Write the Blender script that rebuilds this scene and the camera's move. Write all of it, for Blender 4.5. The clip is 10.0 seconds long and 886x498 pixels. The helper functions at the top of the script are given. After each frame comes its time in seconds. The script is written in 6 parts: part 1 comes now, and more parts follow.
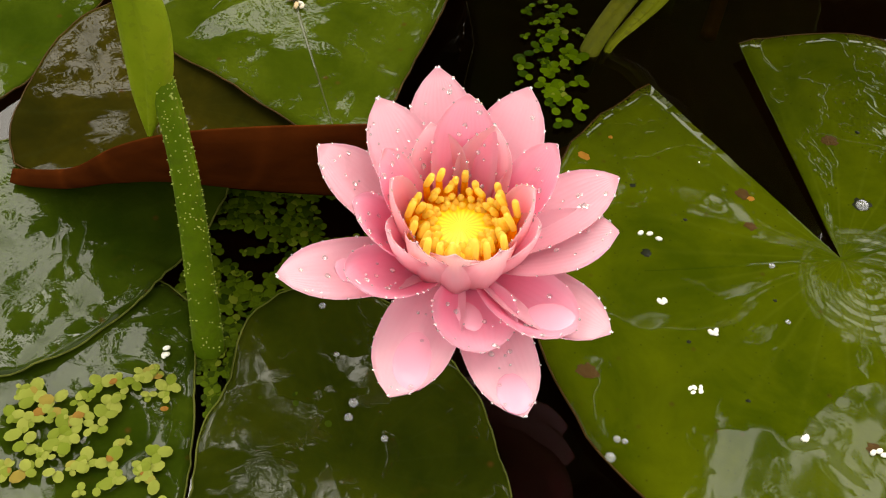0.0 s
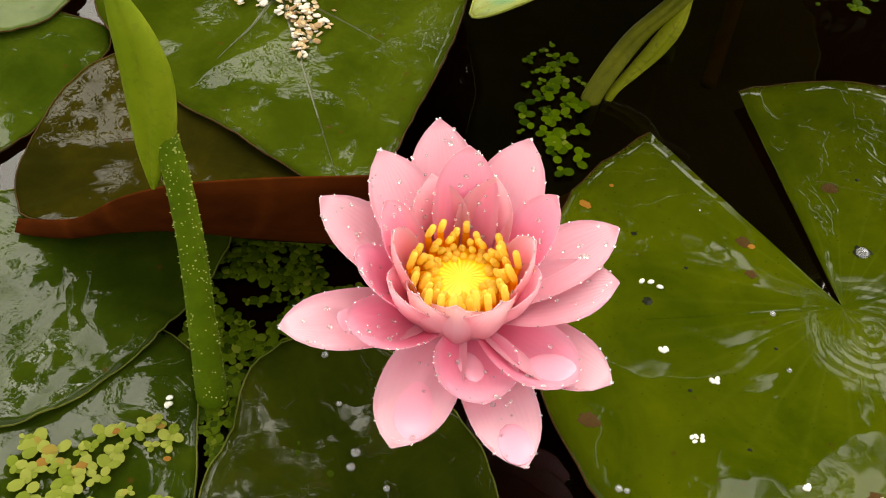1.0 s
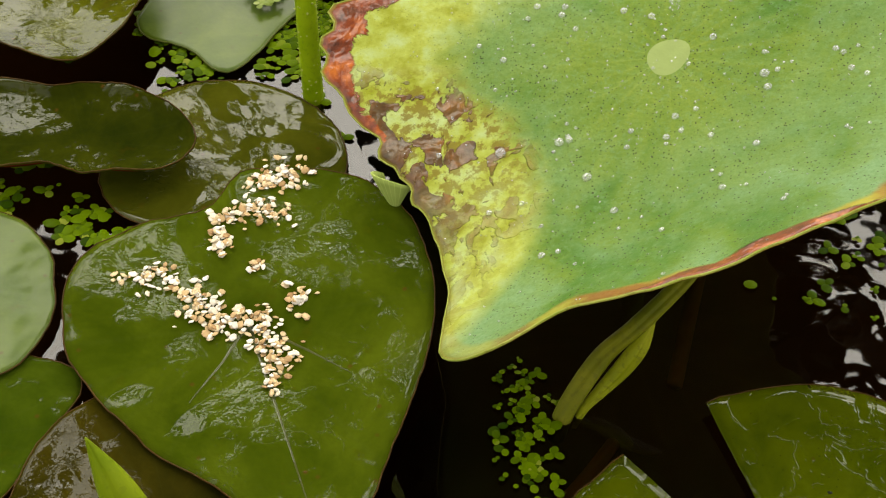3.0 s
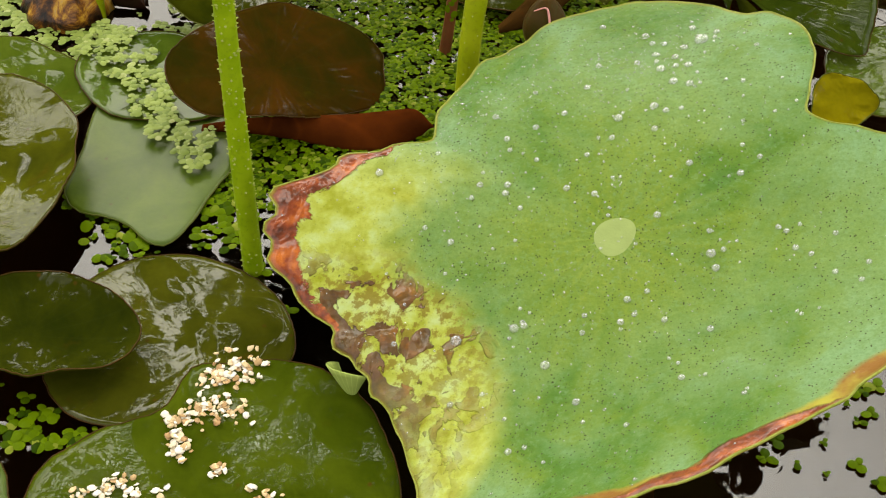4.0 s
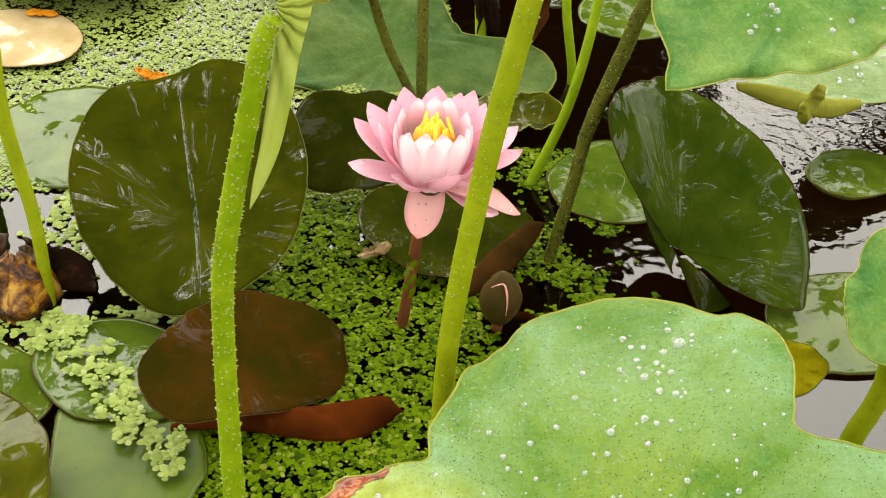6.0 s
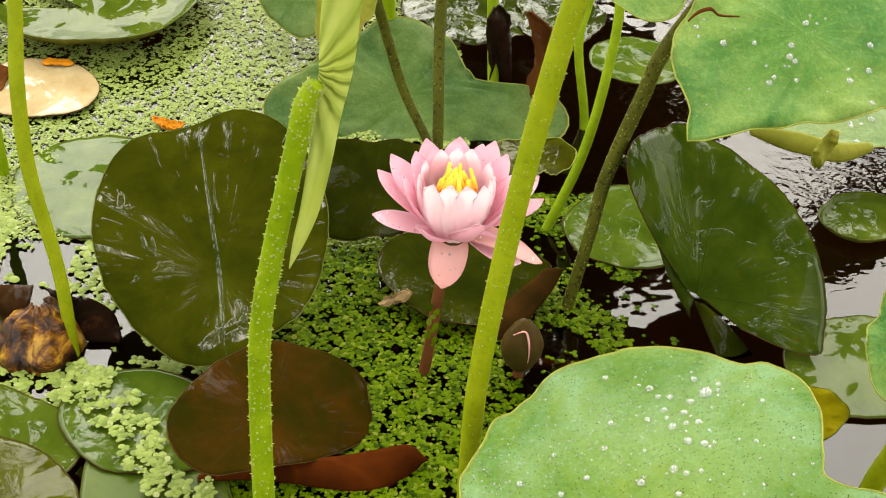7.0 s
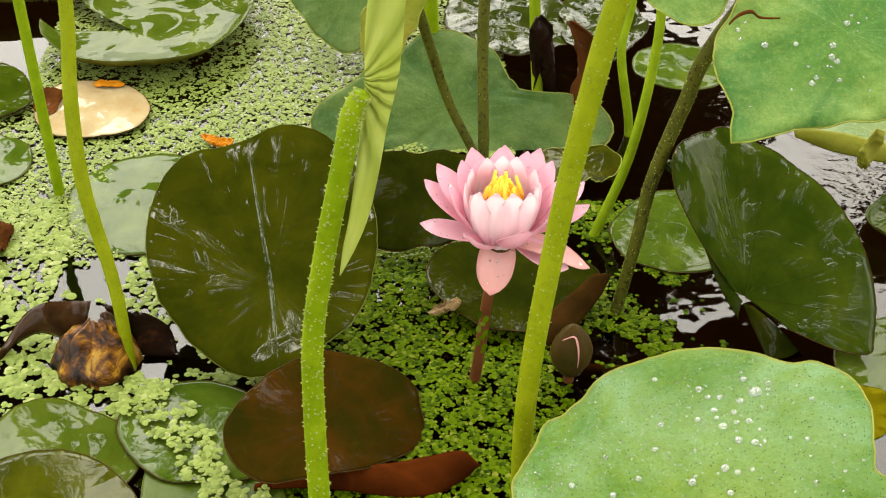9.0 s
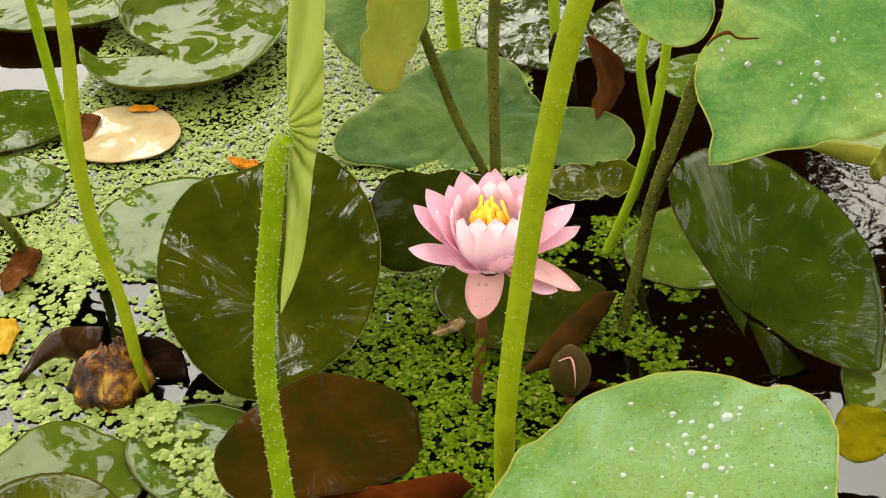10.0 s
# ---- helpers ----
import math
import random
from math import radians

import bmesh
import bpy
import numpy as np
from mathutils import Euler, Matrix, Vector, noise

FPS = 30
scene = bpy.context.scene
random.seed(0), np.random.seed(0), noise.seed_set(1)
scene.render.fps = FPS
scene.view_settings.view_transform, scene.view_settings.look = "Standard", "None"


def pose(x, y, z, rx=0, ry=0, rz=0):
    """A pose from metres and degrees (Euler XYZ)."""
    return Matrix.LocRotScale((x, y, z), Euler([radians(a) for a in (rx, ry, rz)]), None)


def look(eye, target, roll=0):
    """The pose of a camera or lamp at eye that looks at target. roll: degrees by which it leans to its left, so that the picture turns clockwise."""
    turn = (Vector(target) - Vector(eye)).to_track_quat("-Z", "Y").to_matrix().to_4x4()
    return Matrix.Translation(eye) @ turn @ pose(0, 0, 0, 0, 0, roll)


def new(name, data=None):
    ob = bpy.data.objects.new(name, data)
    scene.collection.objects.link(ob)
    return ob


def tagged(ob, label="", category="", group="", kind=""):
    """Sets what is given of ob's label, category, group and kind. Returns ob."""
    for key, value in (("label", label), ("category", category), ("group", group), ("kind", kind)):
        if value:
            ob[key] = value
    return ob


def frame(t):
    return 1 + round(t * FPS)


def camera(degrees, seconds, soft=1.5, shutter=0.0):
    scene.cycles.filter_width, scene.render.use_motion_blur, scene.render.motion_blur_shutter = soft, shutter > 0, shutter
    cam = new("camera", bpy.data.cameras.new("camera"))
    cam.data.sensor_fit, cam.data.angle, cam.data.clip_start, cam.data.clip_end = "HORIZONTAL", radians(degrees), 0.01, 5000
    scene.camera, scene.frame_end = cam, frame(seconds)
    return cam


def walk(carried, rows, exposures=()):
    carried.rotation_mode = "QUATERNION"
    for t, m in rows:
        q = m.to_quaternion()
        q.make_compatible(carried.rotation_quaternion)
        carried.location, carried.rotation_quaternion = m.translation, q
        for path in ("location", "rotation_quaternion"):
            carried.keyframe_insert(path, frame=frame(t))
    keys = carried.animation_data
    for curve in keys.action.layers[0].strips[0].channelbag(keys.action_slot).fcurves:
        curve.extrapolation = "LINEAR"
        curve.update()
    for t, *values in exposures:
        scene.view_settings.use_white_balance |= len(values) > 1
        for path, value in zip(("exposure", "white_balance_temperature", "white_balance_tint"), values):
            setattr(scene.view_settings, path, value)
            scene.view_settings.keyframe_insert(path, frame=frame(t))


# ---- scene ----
cam = camera(36.21, 10.0, 1.1)
PATH = [
    (0, look((0.09105, -0.31629, 0.42956), (0.03745, -0.07579, 0.11447), 2.599)),
    (0.5, look((0.09284, -0.31450, 0.43164), (0.03788, -0.07307, 0.11748), 2.442)),
    (1, look((0.09181, -0.31408, 0.43474), (0.03431, -0.06581, 0.12643), 2.129)),
    (1.5, look((0.09270, -0.30896, 0.43945), (0.03259, -0.05475, 0.13652), 1.904)),
    (2, look((0.09281, -0.29394, 0.44930), (0.03252, -0.03275, 0.15240), 2.047)),
    (2.5, look((0.08421, -0.27770, 0.46601), (0.02631, -0.00456, 0.17957), 1.883)),
    (2.7, look((0.07863, -0.27196, 0.47683), (0.02202, 0.00584, 0.19465), 1.407)),
    (3.8, look((0.03396, -0.20893, 0.55481), (0.00933, 0.07519, 0.27434), 1.388)),
    (4, look((0.02658, -0.20289, 0.56216), (0.00774, 0.08408, 0.28415), 1.846)),
    (4.5, look((0.00794, -0.18013, 0.59395), (0.00411, 0.11356, 0.32241), 2.376)),
    (5, look((-0.01025, -0.16482, 0.61936), (-0.00551, 0.13612, 0.35590), 2.789)),
    (5.5, look((-0.03383, -0.14960, 0.63502), (-0.01993, 0.15817, 0.37990), 3.483)),
    (6, look((-0.05420, -0.14100, 0.64750), (-0.03175, 0.17009, 0.39706), 4.297)),
    (6.2, look((-0.06201, -0.14137, 0.65216), (-0.03748, 0.17115, 0.40371), 4.449)),
    (7.3, look((-0.07515, -0.13924, 0.66117), (-0.05229, 0.17851, 0.41928), 3.697)),
    (7.5, look((-0.07481, -0.13931, 0.65914), (-0.05319, 0.17897, 0.41783), 3.610)),
    (8, look((-0.07853, -0.14090, 0.65383), (-0.05649, 0.17820, 0.41365), 3.746)),
    (8.5, look((-0.07838, -0.13943, 0.65131), (-0.05755, 0.17976, 0.41114), 3.508)),
    (9, look((-0.07473, -0.15111, 0.66328), (-0.06491, 0.16880, 0.42336), 1.117)),
    (9.5, look((-0.04087, -0.15408, 0.66942), (-0.05418, 0.16508, 0.42866), -2.282)),
    (10, look((0.00872, -0.14780, 0.68436), (-0.01504, 0.17097, 0.44390), -3.410)),
]
walk(cam, PATH, ((0, 1.72, 7300, 8), (2.5, 1.76, 7350, 7), (4.0, 1.84, 7250, 7), (4.5, 1.78, 7150, 7), (5.0, 1.92, 7150, 7), (5.5, 2.2, 7150, 7), (6.2, 2.24, 7150, 7), (10, 2.1, 7150, 7)))

# ---- world and light ----
world = bpy.data.worlds.new("overcast_sky")
scene.world = world
world.use_nodes = True
wn, wl = world.node_tree.nodes, world.node_tree.links
wn.clear()
sky = wn.new("ShaderNodeTexSky")
sky.sky_type, sky.sun_disc = "NISHITA", False
sky.sun_elevation, sky.sun_rotation = radians(62), radians(-8)
sky.air_density, sky.dust_density = 1.0, 4.0
pale = wn.new("ShaderNodeHueSaturation")
pale.inputs["Saturation"].default_value = 0.08
back = wn.new("ShaderNodeBackground")
back.inputs["Strength"].default_value = 0.15
wout = wn.new("ShaderNodeOutputWorld")
wl.new(sky.outputs[0], pale.inputs["Color"])
wl.new(pale.outputs[0], back.inputs["Color"])
wl.new(back.outputs[0], wout.inputs["Surface"])

sun = new("sun", bpy.data.lights.new("sun", "SUN"))
sun.data.energy, sun.data.angle, sun.data.color = 1.3, radians(80), (1.0, 0.97, 0.9)
sun.matrix_world = look((-0.2, 1.0, 1.9), (0, 0, 0))

# ---- materials ----


class Nodes:
    """A small builder for node materials."""

    def __init__(self, name):
        self.mat = bpy.data.materials.new(name)
        self.mat.use_nodes = True
        self.n, self.l = self.mat.node_tree.nodes, self.mat.node_tree.links
        self.bsdf = self.n["Principled BSDF"]
        self.coord = self.n.new("ShaderNodeTexCoord").outputs["Object"]

    def put(self, socket, value):
        if isinstance(value, bpy.types.NodeSocket):
            self.l.new(value, socket)
        elif socket.type == "RGBA" and not isinstance(value, tuple):
            socket.default_value = (value, value, value, 1)
        else:
            socket.default_value = (*value, 1) if isinstance(value, tuple) and len(value) == 3 and socket.type == "RGBA" else value

    def set(self, **kw):
        for key, value in kw.items():
            self.put(self.bsdf.inputs[key.replace("_", " ")], value)
        return self

    def noise(self, scale, detail=4.0, rough=0.55, warp=0.0, at=None):
        node = self.n.new("ShaderNodeTexNoise")
        self.l.new(at or self.coord, node.inputs["Vector"])
        for key, value in (("Scale", scale), ("Detail", detail), ("Roughness", rough), ("Distortion", warp)):
            node.inputs[key].default_value = value
        return node.outputs["Fac"]

    def dots(self, scale, at=None):
        node = self.n.new("ShaderNodeTexVoronoi")
        node.inputs["Scale"].default_value = scale
        self.l.new(at or self.coord, node.inputs["Vector"])
        return node.outputs["Distance"]

    def ramp(self, fac, *stops):
        node = self.n.new("ShaderNodeValToRGB")
        while len(node.color_ramp.elements) < len(stops):
            node.color_ramp.elements.new(1)
        for e, (p, c) in zip(node.color_ramp.elements, stops):
            e.position, e.color = p, (*c, 1) if isinstance(c, tuple) else (c, c, c, 1)
        self.put(node.inputs["Fac"], fac)
        return node.outputs["Color"]

    def mix(self, fac, a, b, how="MIX"):
        node = self.n.new("ShaderNodeMix")
        node.data_type, node.blend_type = "RGBA", how
        self.put(node.inputs[0], fac)
        self.put(node.inputs[6], a)
        self.put(node.inputs[7], b)
        return node.outputs[2]

    def math(self, op, a, b=0.0, c=0.0):
        node = self.n.new("ShaderNodeMath")
        node.operation = op
        for s, v in zip(node.inputs, (a, b, c)):
            self.put(s, v)
        return node.outputs[0]

    def axis(self, which):
        node = self.n.new("ShaderNodeSeparateXYZ")
        self.l.new(self.coord, node.inputs[0])
        return node.outputs[which]

    def angle(self):
        return self.math("ARCTAN2", self.axis(1), self.axis(0))

    def radius(self):
        x, y = self.axis(0), self.axis(1)
        return self.math("SQRT", self.math("ADD", self.math("MULTIPLY", x, x), self.math("MULTIPLY", y, y)))

    def veins(self, count, sharp):
        c = self.math("ABSOLUTE", self.math("COSINE", self.math("MULTIPLY", self.angle(), count / 2)))
        return self.math("POWER", c, sharp)

    def bump(self, height, strength=0.3, distance=0.001, under=None):
        node = self.n.new("ShaderNodeBump")
        node.inputs["Strength"].default_value, node.inputs["Distance"].default_value = strength, distance
        self.put(node.inputs["Height"], height)
        if under:
            self.l.new(under, node.inputs["Normal"])
        return node.outputs["Normal"]

    def island(self):
        return self.n.new("ShaderNodeNewGeometry").outputs["Random Per Island"]

    def each(self):
        return self.n.new("ShaderNodeObjectInfo").outputs["Random"]


def pad_material(name, dark, light, edge, wet=0.5, vein=(0.09, 0.11, 0.03), stain=(0.07, 0.03, 0.006), veins=0.025, beaded=1.0, rough_film=0.25, sheen=0.75, peel=0.12, index=1.42, ripple=0.16, smear=0.05, streaky=False):
    """Waxy lily pad: mottled green, faint rays from the hub, a thin rain film lying in pools and beads."""
    m = Nodes(name)
    base = m.mix(m.ramp(m.noise(22, 5, 0.6, 0.4), (0.35, 0.0), (0.68, 1.0)), dark, light)
    base = m.mix(m.math("MULTIPLY", m.veins(18, 60), veins), base, vein)
    base = m.mix(m.ramp(m.noise(55, 4, 0.65), (0.62, 0.0), (0.76, 0.75)), base, edge)
    base = m.mix(m.ramp(m.dots(60), (0.0, 0.8), (0.1, 0.0)), base, stain)
    base = m.mix(m.math("MULTIPLY", m.noise(420, 3), 0.35), base, m.mix(0.5, base, (0.01, 0.012, 0.004)))
    cut = 0.66 - 0.3 * wet
    pool = m.ramp(m.noise(17, 4, 0.55, 0.9), (cut, 0.0), (cut + 0.012, 1.0))
    lie = None
    if streaky:
        rays = m.n.new("ShaderNodeCombineXYZ")
        m.put(rays.inputs[0], m.math("MULTIPLY", m.angle(), 0.1))
        m.put(rays.inputs[1], m.math("MULTIPLY", m.radius(), 0.16))
        lie = rays.outputs[0]
    beads = m.ramp(m.noise(120, 3, 0.6, 0.8, lie), (0.54, 0.0), (0.58, 1.0))
    beads = m.math("MULTIPLY", beads, m.ramp(m.noise(26, 3, 0.5, 0.5), (0.5, 0.0), (0.56, beaded)))
    if streaky:
        beads = m.math("MULTIPLY", beads, m.ramp(m.radius(), (0.01, 0.0), (0.035, 1.0)))
    patch = m.math("MAXIMUM", pool, beads)
    patch = m.math("MULTIPLY", patch, m.ramp(m.noise(60, 4, 0.6, 1.0), (0.3, rough_film * sheen), (0.45, sheen)))
    m.set(Base_Color=base, Roughness=0.5, Specular_IOR_Level=0.0)
    grain = m.bump(m.noise(140, 3, 0.5), 0.3, 0.0012)
    swell = m.bump(m.noise(16, 2, 0.5, 0.3), ripple, 0.006)
    edges = m.bump(m.noise(95, 3, 0.5, 0.4, lie), peel, 0.002, m.bump(patch, 0.55, 0.0009, swell))
    m.set(Normal=grain, Coat_Weight=patch, Coat_Roughness=smear, Coat_IOR=index)
    m.l.new(edges, m.bsdf.inputs["Coat Normal"])
    return m.mat


def pond_pad_material():
    """The large notched pad: olive green with paler veins, radial streaks of water, one rain pool with drop rings in it."""
    m = Nodes("pooled_green_pad")
    base = m.mix(m.ramp(m.noise(22, 5, 0.6, 0.4), (0.35, 0.0), (0.68, 1.0)), (0.03, 0.044, 0.001), (0.062, 0.077, 0.0018))
    base = m.mix(m.math("MULTIPLY", m.veins(26, 30), m.ramp(m.radius(), (0.02, 0.16), (0.09, 0.03))), base, (0.1, 0.12, 0.01))
    base = m.mix(m.ramp(m.dots(70), (0.0, 0.8), (0.1, 0.0)), base, (0.05, 0.03, 0.006))
    base = m.mix(m.ramp(m.dots(260), (0.06, 0.55), (0.14, 0.0)), base, (0.02, 0.026, 0.004))
    polar = m.n.new("ShaderNodeCombineXYZ")
    m.put(polar.inputs[0], m.math("MULTIPLY", m.angle(), 0.06))
    m.put(polar.inputs[1], m.math("MULTIPLY", m.radius(), 0.45))
    streak = m.ramp(m.noise(30, 4, 0.55, 0.7, polar.outputs[0]), (0.565, 0.0), (0.58, 1.0))
    x, y = m.axis(0), m.axis(1)
    bank = m.math("ADD", m.math("MULTIPLY", y, -0.7), m.math("MULTIPLY", x, 0.72))
    bank = m.math("ADD", bank, m.math("MULTIPLY", m.noise(30, 3, 0.5, 0.5), 0.045))
    pool = m.ramp(m.math("MULTIPLY", bank, 10.0), (0.735, 0.0), (0.75, 1.0))
    rim = m.math("MULTIPLY", m.ramp(m.radius(), (0.05, 0.0), (0.08, 1.0)), m.ramp(m.noise(36, 4, 0.6, 0.8), (0.47, 0.0), (0.485, 1.0)))
    upper = m.ramp(m.math("MULTIPLY", y, 10.0), (0.1, 0.0), (0.4, 1.0))
    film = m.math("MAXIMUM", m.math("MULTIPLY", streak, 0.8), m.math("MAXIMUM", m.math("MULTIPLY", pool, m.ramp(m.noise(55, 4, 0.6, 1.2), (0.44, 0.25), (0.5, 0.85))), m.math("MULTIPLY", rim, upper)))
    dx, dy = m.math("SUBTRACT", x, 0.0124), m.math("SUBTRACT", y, -0.011)
    off = m.math("SQRT", m.math("ADD", m.math("MULTIPLY", dx, dx), m.math("MULTIPLY", dy, dy)))
    rings = m.math("MULTIPLY", m.math("SINE", m.math("ADD", m.math("MULTIPLY", off, 1250.0), m.math("MULTIPLY", m.noise(60, 2), 5.0))), m.ramp(m.math("MULTIPLY", off, 10.0), (0.04, 1.0), (0.36, 0.0)))
    wet = m.math("MAXIMUM", film, m.ramp(m.math("MULTIPLY", off, 10.0), (0.24, 1.0), (0.3, 0.0)))
    m.set(Base_Color=base, Roughness=0.5, Specular_IOR_Level=0.0, Normal=m.bump(m.noise(140, 3, 0.5), 0.25, 0.001))
    m.set(Coat_Weight=m.math("MULTIPLY", wet, m.math("ADD", 0.5, m.math("MULTIPLY", upper, 0.4))), Coat_Roughness=0.05, Coat_IOR=m.math("ADD", 1.34, m.math("MULTIPLY", upper, 0.12)))
    swell = m.bump(m.noise(14, 2, 0.5, 0.3), 0.05, 0.006)
    m.l.new(m.bump(rings, 0.04, 0.0011, m.bump(m.math("MULTIPLY", upper, m.noise(95, 3, 0.5, 0.4)), 0.14, 0.002, m.bump(film, 0.3, 0.0007, swell))), m.bsdf.inputs["Coat Normal"])
    return m.mat


def under_material(name, a, b):
    m = Nodes(name)
    base = m.mix(m.ramp(m.noise(40, 5), (0.3, 0.0), (0.7, 1.0)), a, b)
    base = m.mix(m.math("MULTIPLY", m.veins(16, 30), 0.25), base, tuple(min(1, v * 1.7) for v in b))
    m.set(Base_Color=base, Roughness=0.33, Normal=m.bump(m.noise(180, 4), 0.3, 0.0008), Specular_IOR_Level=0.0)
    return m.mat


PAD_GREEN = pad_material("wet_green_pad", (0.028, 0.046, 0.001), (0.068, 0.086, 0.002), (0.055, 0.05, 0.002), 0.5, beaded=0.6, sheen=0.5, ripple=0.06, peel=0.2)
PAD_MOSS = pad_material("deep_green_pad", (0.014, 0.027, 0.0012), (0.036, 0.055, 0.003), (0.028, 0.034, 0.002), 0.72, sheen=0.55, peel=0.2, ripple=0.03, rough_film=0.6, smear=0.05)
PAD_HEART = pad_material("beaded_green_pad", (0.028, 0.044, 0.0015), (0.06, 0.082, 0.004), (0.042, 0.05, 0.002), 0.4, rough_film=0.4, sheen=0.5, peel=0.5, index=1.42, ripple=0.04, smear=0.06)
PAD_MID = pad_material("mid_green_pad", (0.02, 0.036, 0.0015), (0.05, 0.074, 0.004), (0.036, 0.045, 0.002), 0.4, sheen=0.5, peel=0.3)
RIB = pad_material("pale_rib", (0.05, 0.055, 0.015), (0.1, 0.11, 0.05), (0.07, 0.07, 0.02), 0.75)
PAD_DARK = pad_material("dark_green_pad", (0.01, 0.015, 0.001), (0.03, 0.035, 0.002), (0.03, 0.024, 0.002), 0.3, beaded=0.8, sheen=0.55, peel=0.3)
PAD_SOAKED = pad_material("soaked_dark_pad", (0.013, 0.02, 0.001), (0.034, 0.042, 0.002), (0.03, 0.028, 0.002), 0.55, sheen=0.7, peel=0.16, ripple=0.04, smear=0.14)
PAD_GLOSS = pad_material("glossy_dark_pad", (0.018, 0.034, 0.002), (0.045, 0.066, 0.005), (0.035, 0.04, 0.003), 0.5, sheen=0.6, peel=0.6, index=1.5, ripple=0.05, smear=0.16, streaky=True)
PAD_WET = pad_material("dark_soaked_pad", (0.014, 0.022, 0.002), (0.04, 0.052, 0.006), (0.03, 0.03, 0.003), 0.75, sheen=0.9, peel=0.5)
PAD_SLANT = pad_material("olive_brown_pad", (0.018, 0.023, 0.001), (0.044, 0.047, 0.002), (0.046, 0.034, 0.002), 0.14, beaded=1.0, sheen=0.8, peel=0.35, index=1.6, smear=0.12, streaky=True)
PAD_FOLD = pad_material("brown_olive_pad", (0.014, 0.013, 0.0012), (0.036, 0.028, 0.002), (0.03, 0.03, 0.003), 0.4, stain=(0.06, 0.02, 0.006), sheen=0.4, peel=0.5, index=1.42)
PAD_RED = pad_material("russet_pad", (0.018, 0.016, 0.0012), (0.05, 0.019, 0.002), (0.036, 0.028, 0.002), 0.22, stain=(0.05, 0.016, 0.004), beaded=0.5, sheen=0.35, peel=0.5, smear=0.15, streaky=True)
PAD_PALE = pad_material("pale_green_pad", (0.035, 0.065, 0.004), (0.08, 0.12, 0.012), (0.06, 0.07, 0.006), 0.8, rough_film=0.75, sheen=0.5, peel=0.08, ripple=0.05)
PAD_FLOOD = pad_material("flooded_pad", (0.045, 0.08, 0.004), (0.085, 0.125, 0.01), (0.06, 0.075, 0.005), 1.35, rough_film=0.95, sheen=0.7, peel=0.012, ripple=0.01, index=1.4, smear=0.32)
PAD_POOL = pad_material("rain_pool_pad", (0.04, 0.065, 0.004), (0.08, 0.11, 0.012), (0.06, 0.07, 0.006), 0.66, rough_film=0.8, sheen=0.45, peel=0.08, ripple=0.06, index=1.4)
PAD_OLIVE = pad_material("olive_pad", (0.03, 0.034, 0.002), (0.07, 0.072, 0.005), (0.055, 0.034, 0.003), 0.7, rough_film=0.6, sheen=0.6, peel=0.08)
PAD_CUPPED = pad_material("cupped_olive_pad", (0.03, 0.034, 0.002), (0.075, 0.08, 0.004), (0.06, 0.045, 0.003), 0.6, rough_film=0.4, sheen=0.6, peel=0.4, smear=0.14)
PAD_YELLOW = pad_material("yellow_pad", (0.16, 0.14, 0.004), (0.24, 0.2, 0.006), (0.2, 0.13, 0.006), 0.2, sheen=0.3)
PAD_CREAM = pad_material("cream_dying_pad", (0.34, 0.24, 0.11), (0.46, 0.38, 0.22), (0.36, 0.2, 0.05), 0.4, vein=(0.55, 0.45, 0.27), stain=(0.45, 0.18, 0.02))
PAD_POND = pond_pad_material()
UNDER_RED = under_material("red_underside", (0.034, 0.008, 0.002), (0.075, 0.017, 0.003))
UNDER_DIM = under_material("red_brown_underside", (0.022, 0.012, 0.003), (0.05, 0.022, 0.005))
UNDER_OLIVE = under_material("olive_underside", (0.07, 0.07, 0.012), (0.13, 0.12, 0.02))
UNDER_GREEN = under_material("pale_underside", (0.2, 0.27, 0.06), (0.3, 0.36, 0.1))


def plain(name, colour, rough=0.4, vary=0.3, scale=120, **more):
    m = Nodes(name)
    col = m.mix(m.math("MULTIPLY", m.noise(scale, 4), vary), colour, tuple(v * 0.45 for v in colour))
    m.set(Base_Color=col, Roughness=rough, Specular_IOR_Level=0.06, Normal=m.bump(m.noise(scale * 4, 3), 0.2, 0.0005), **more)
    return m.mat


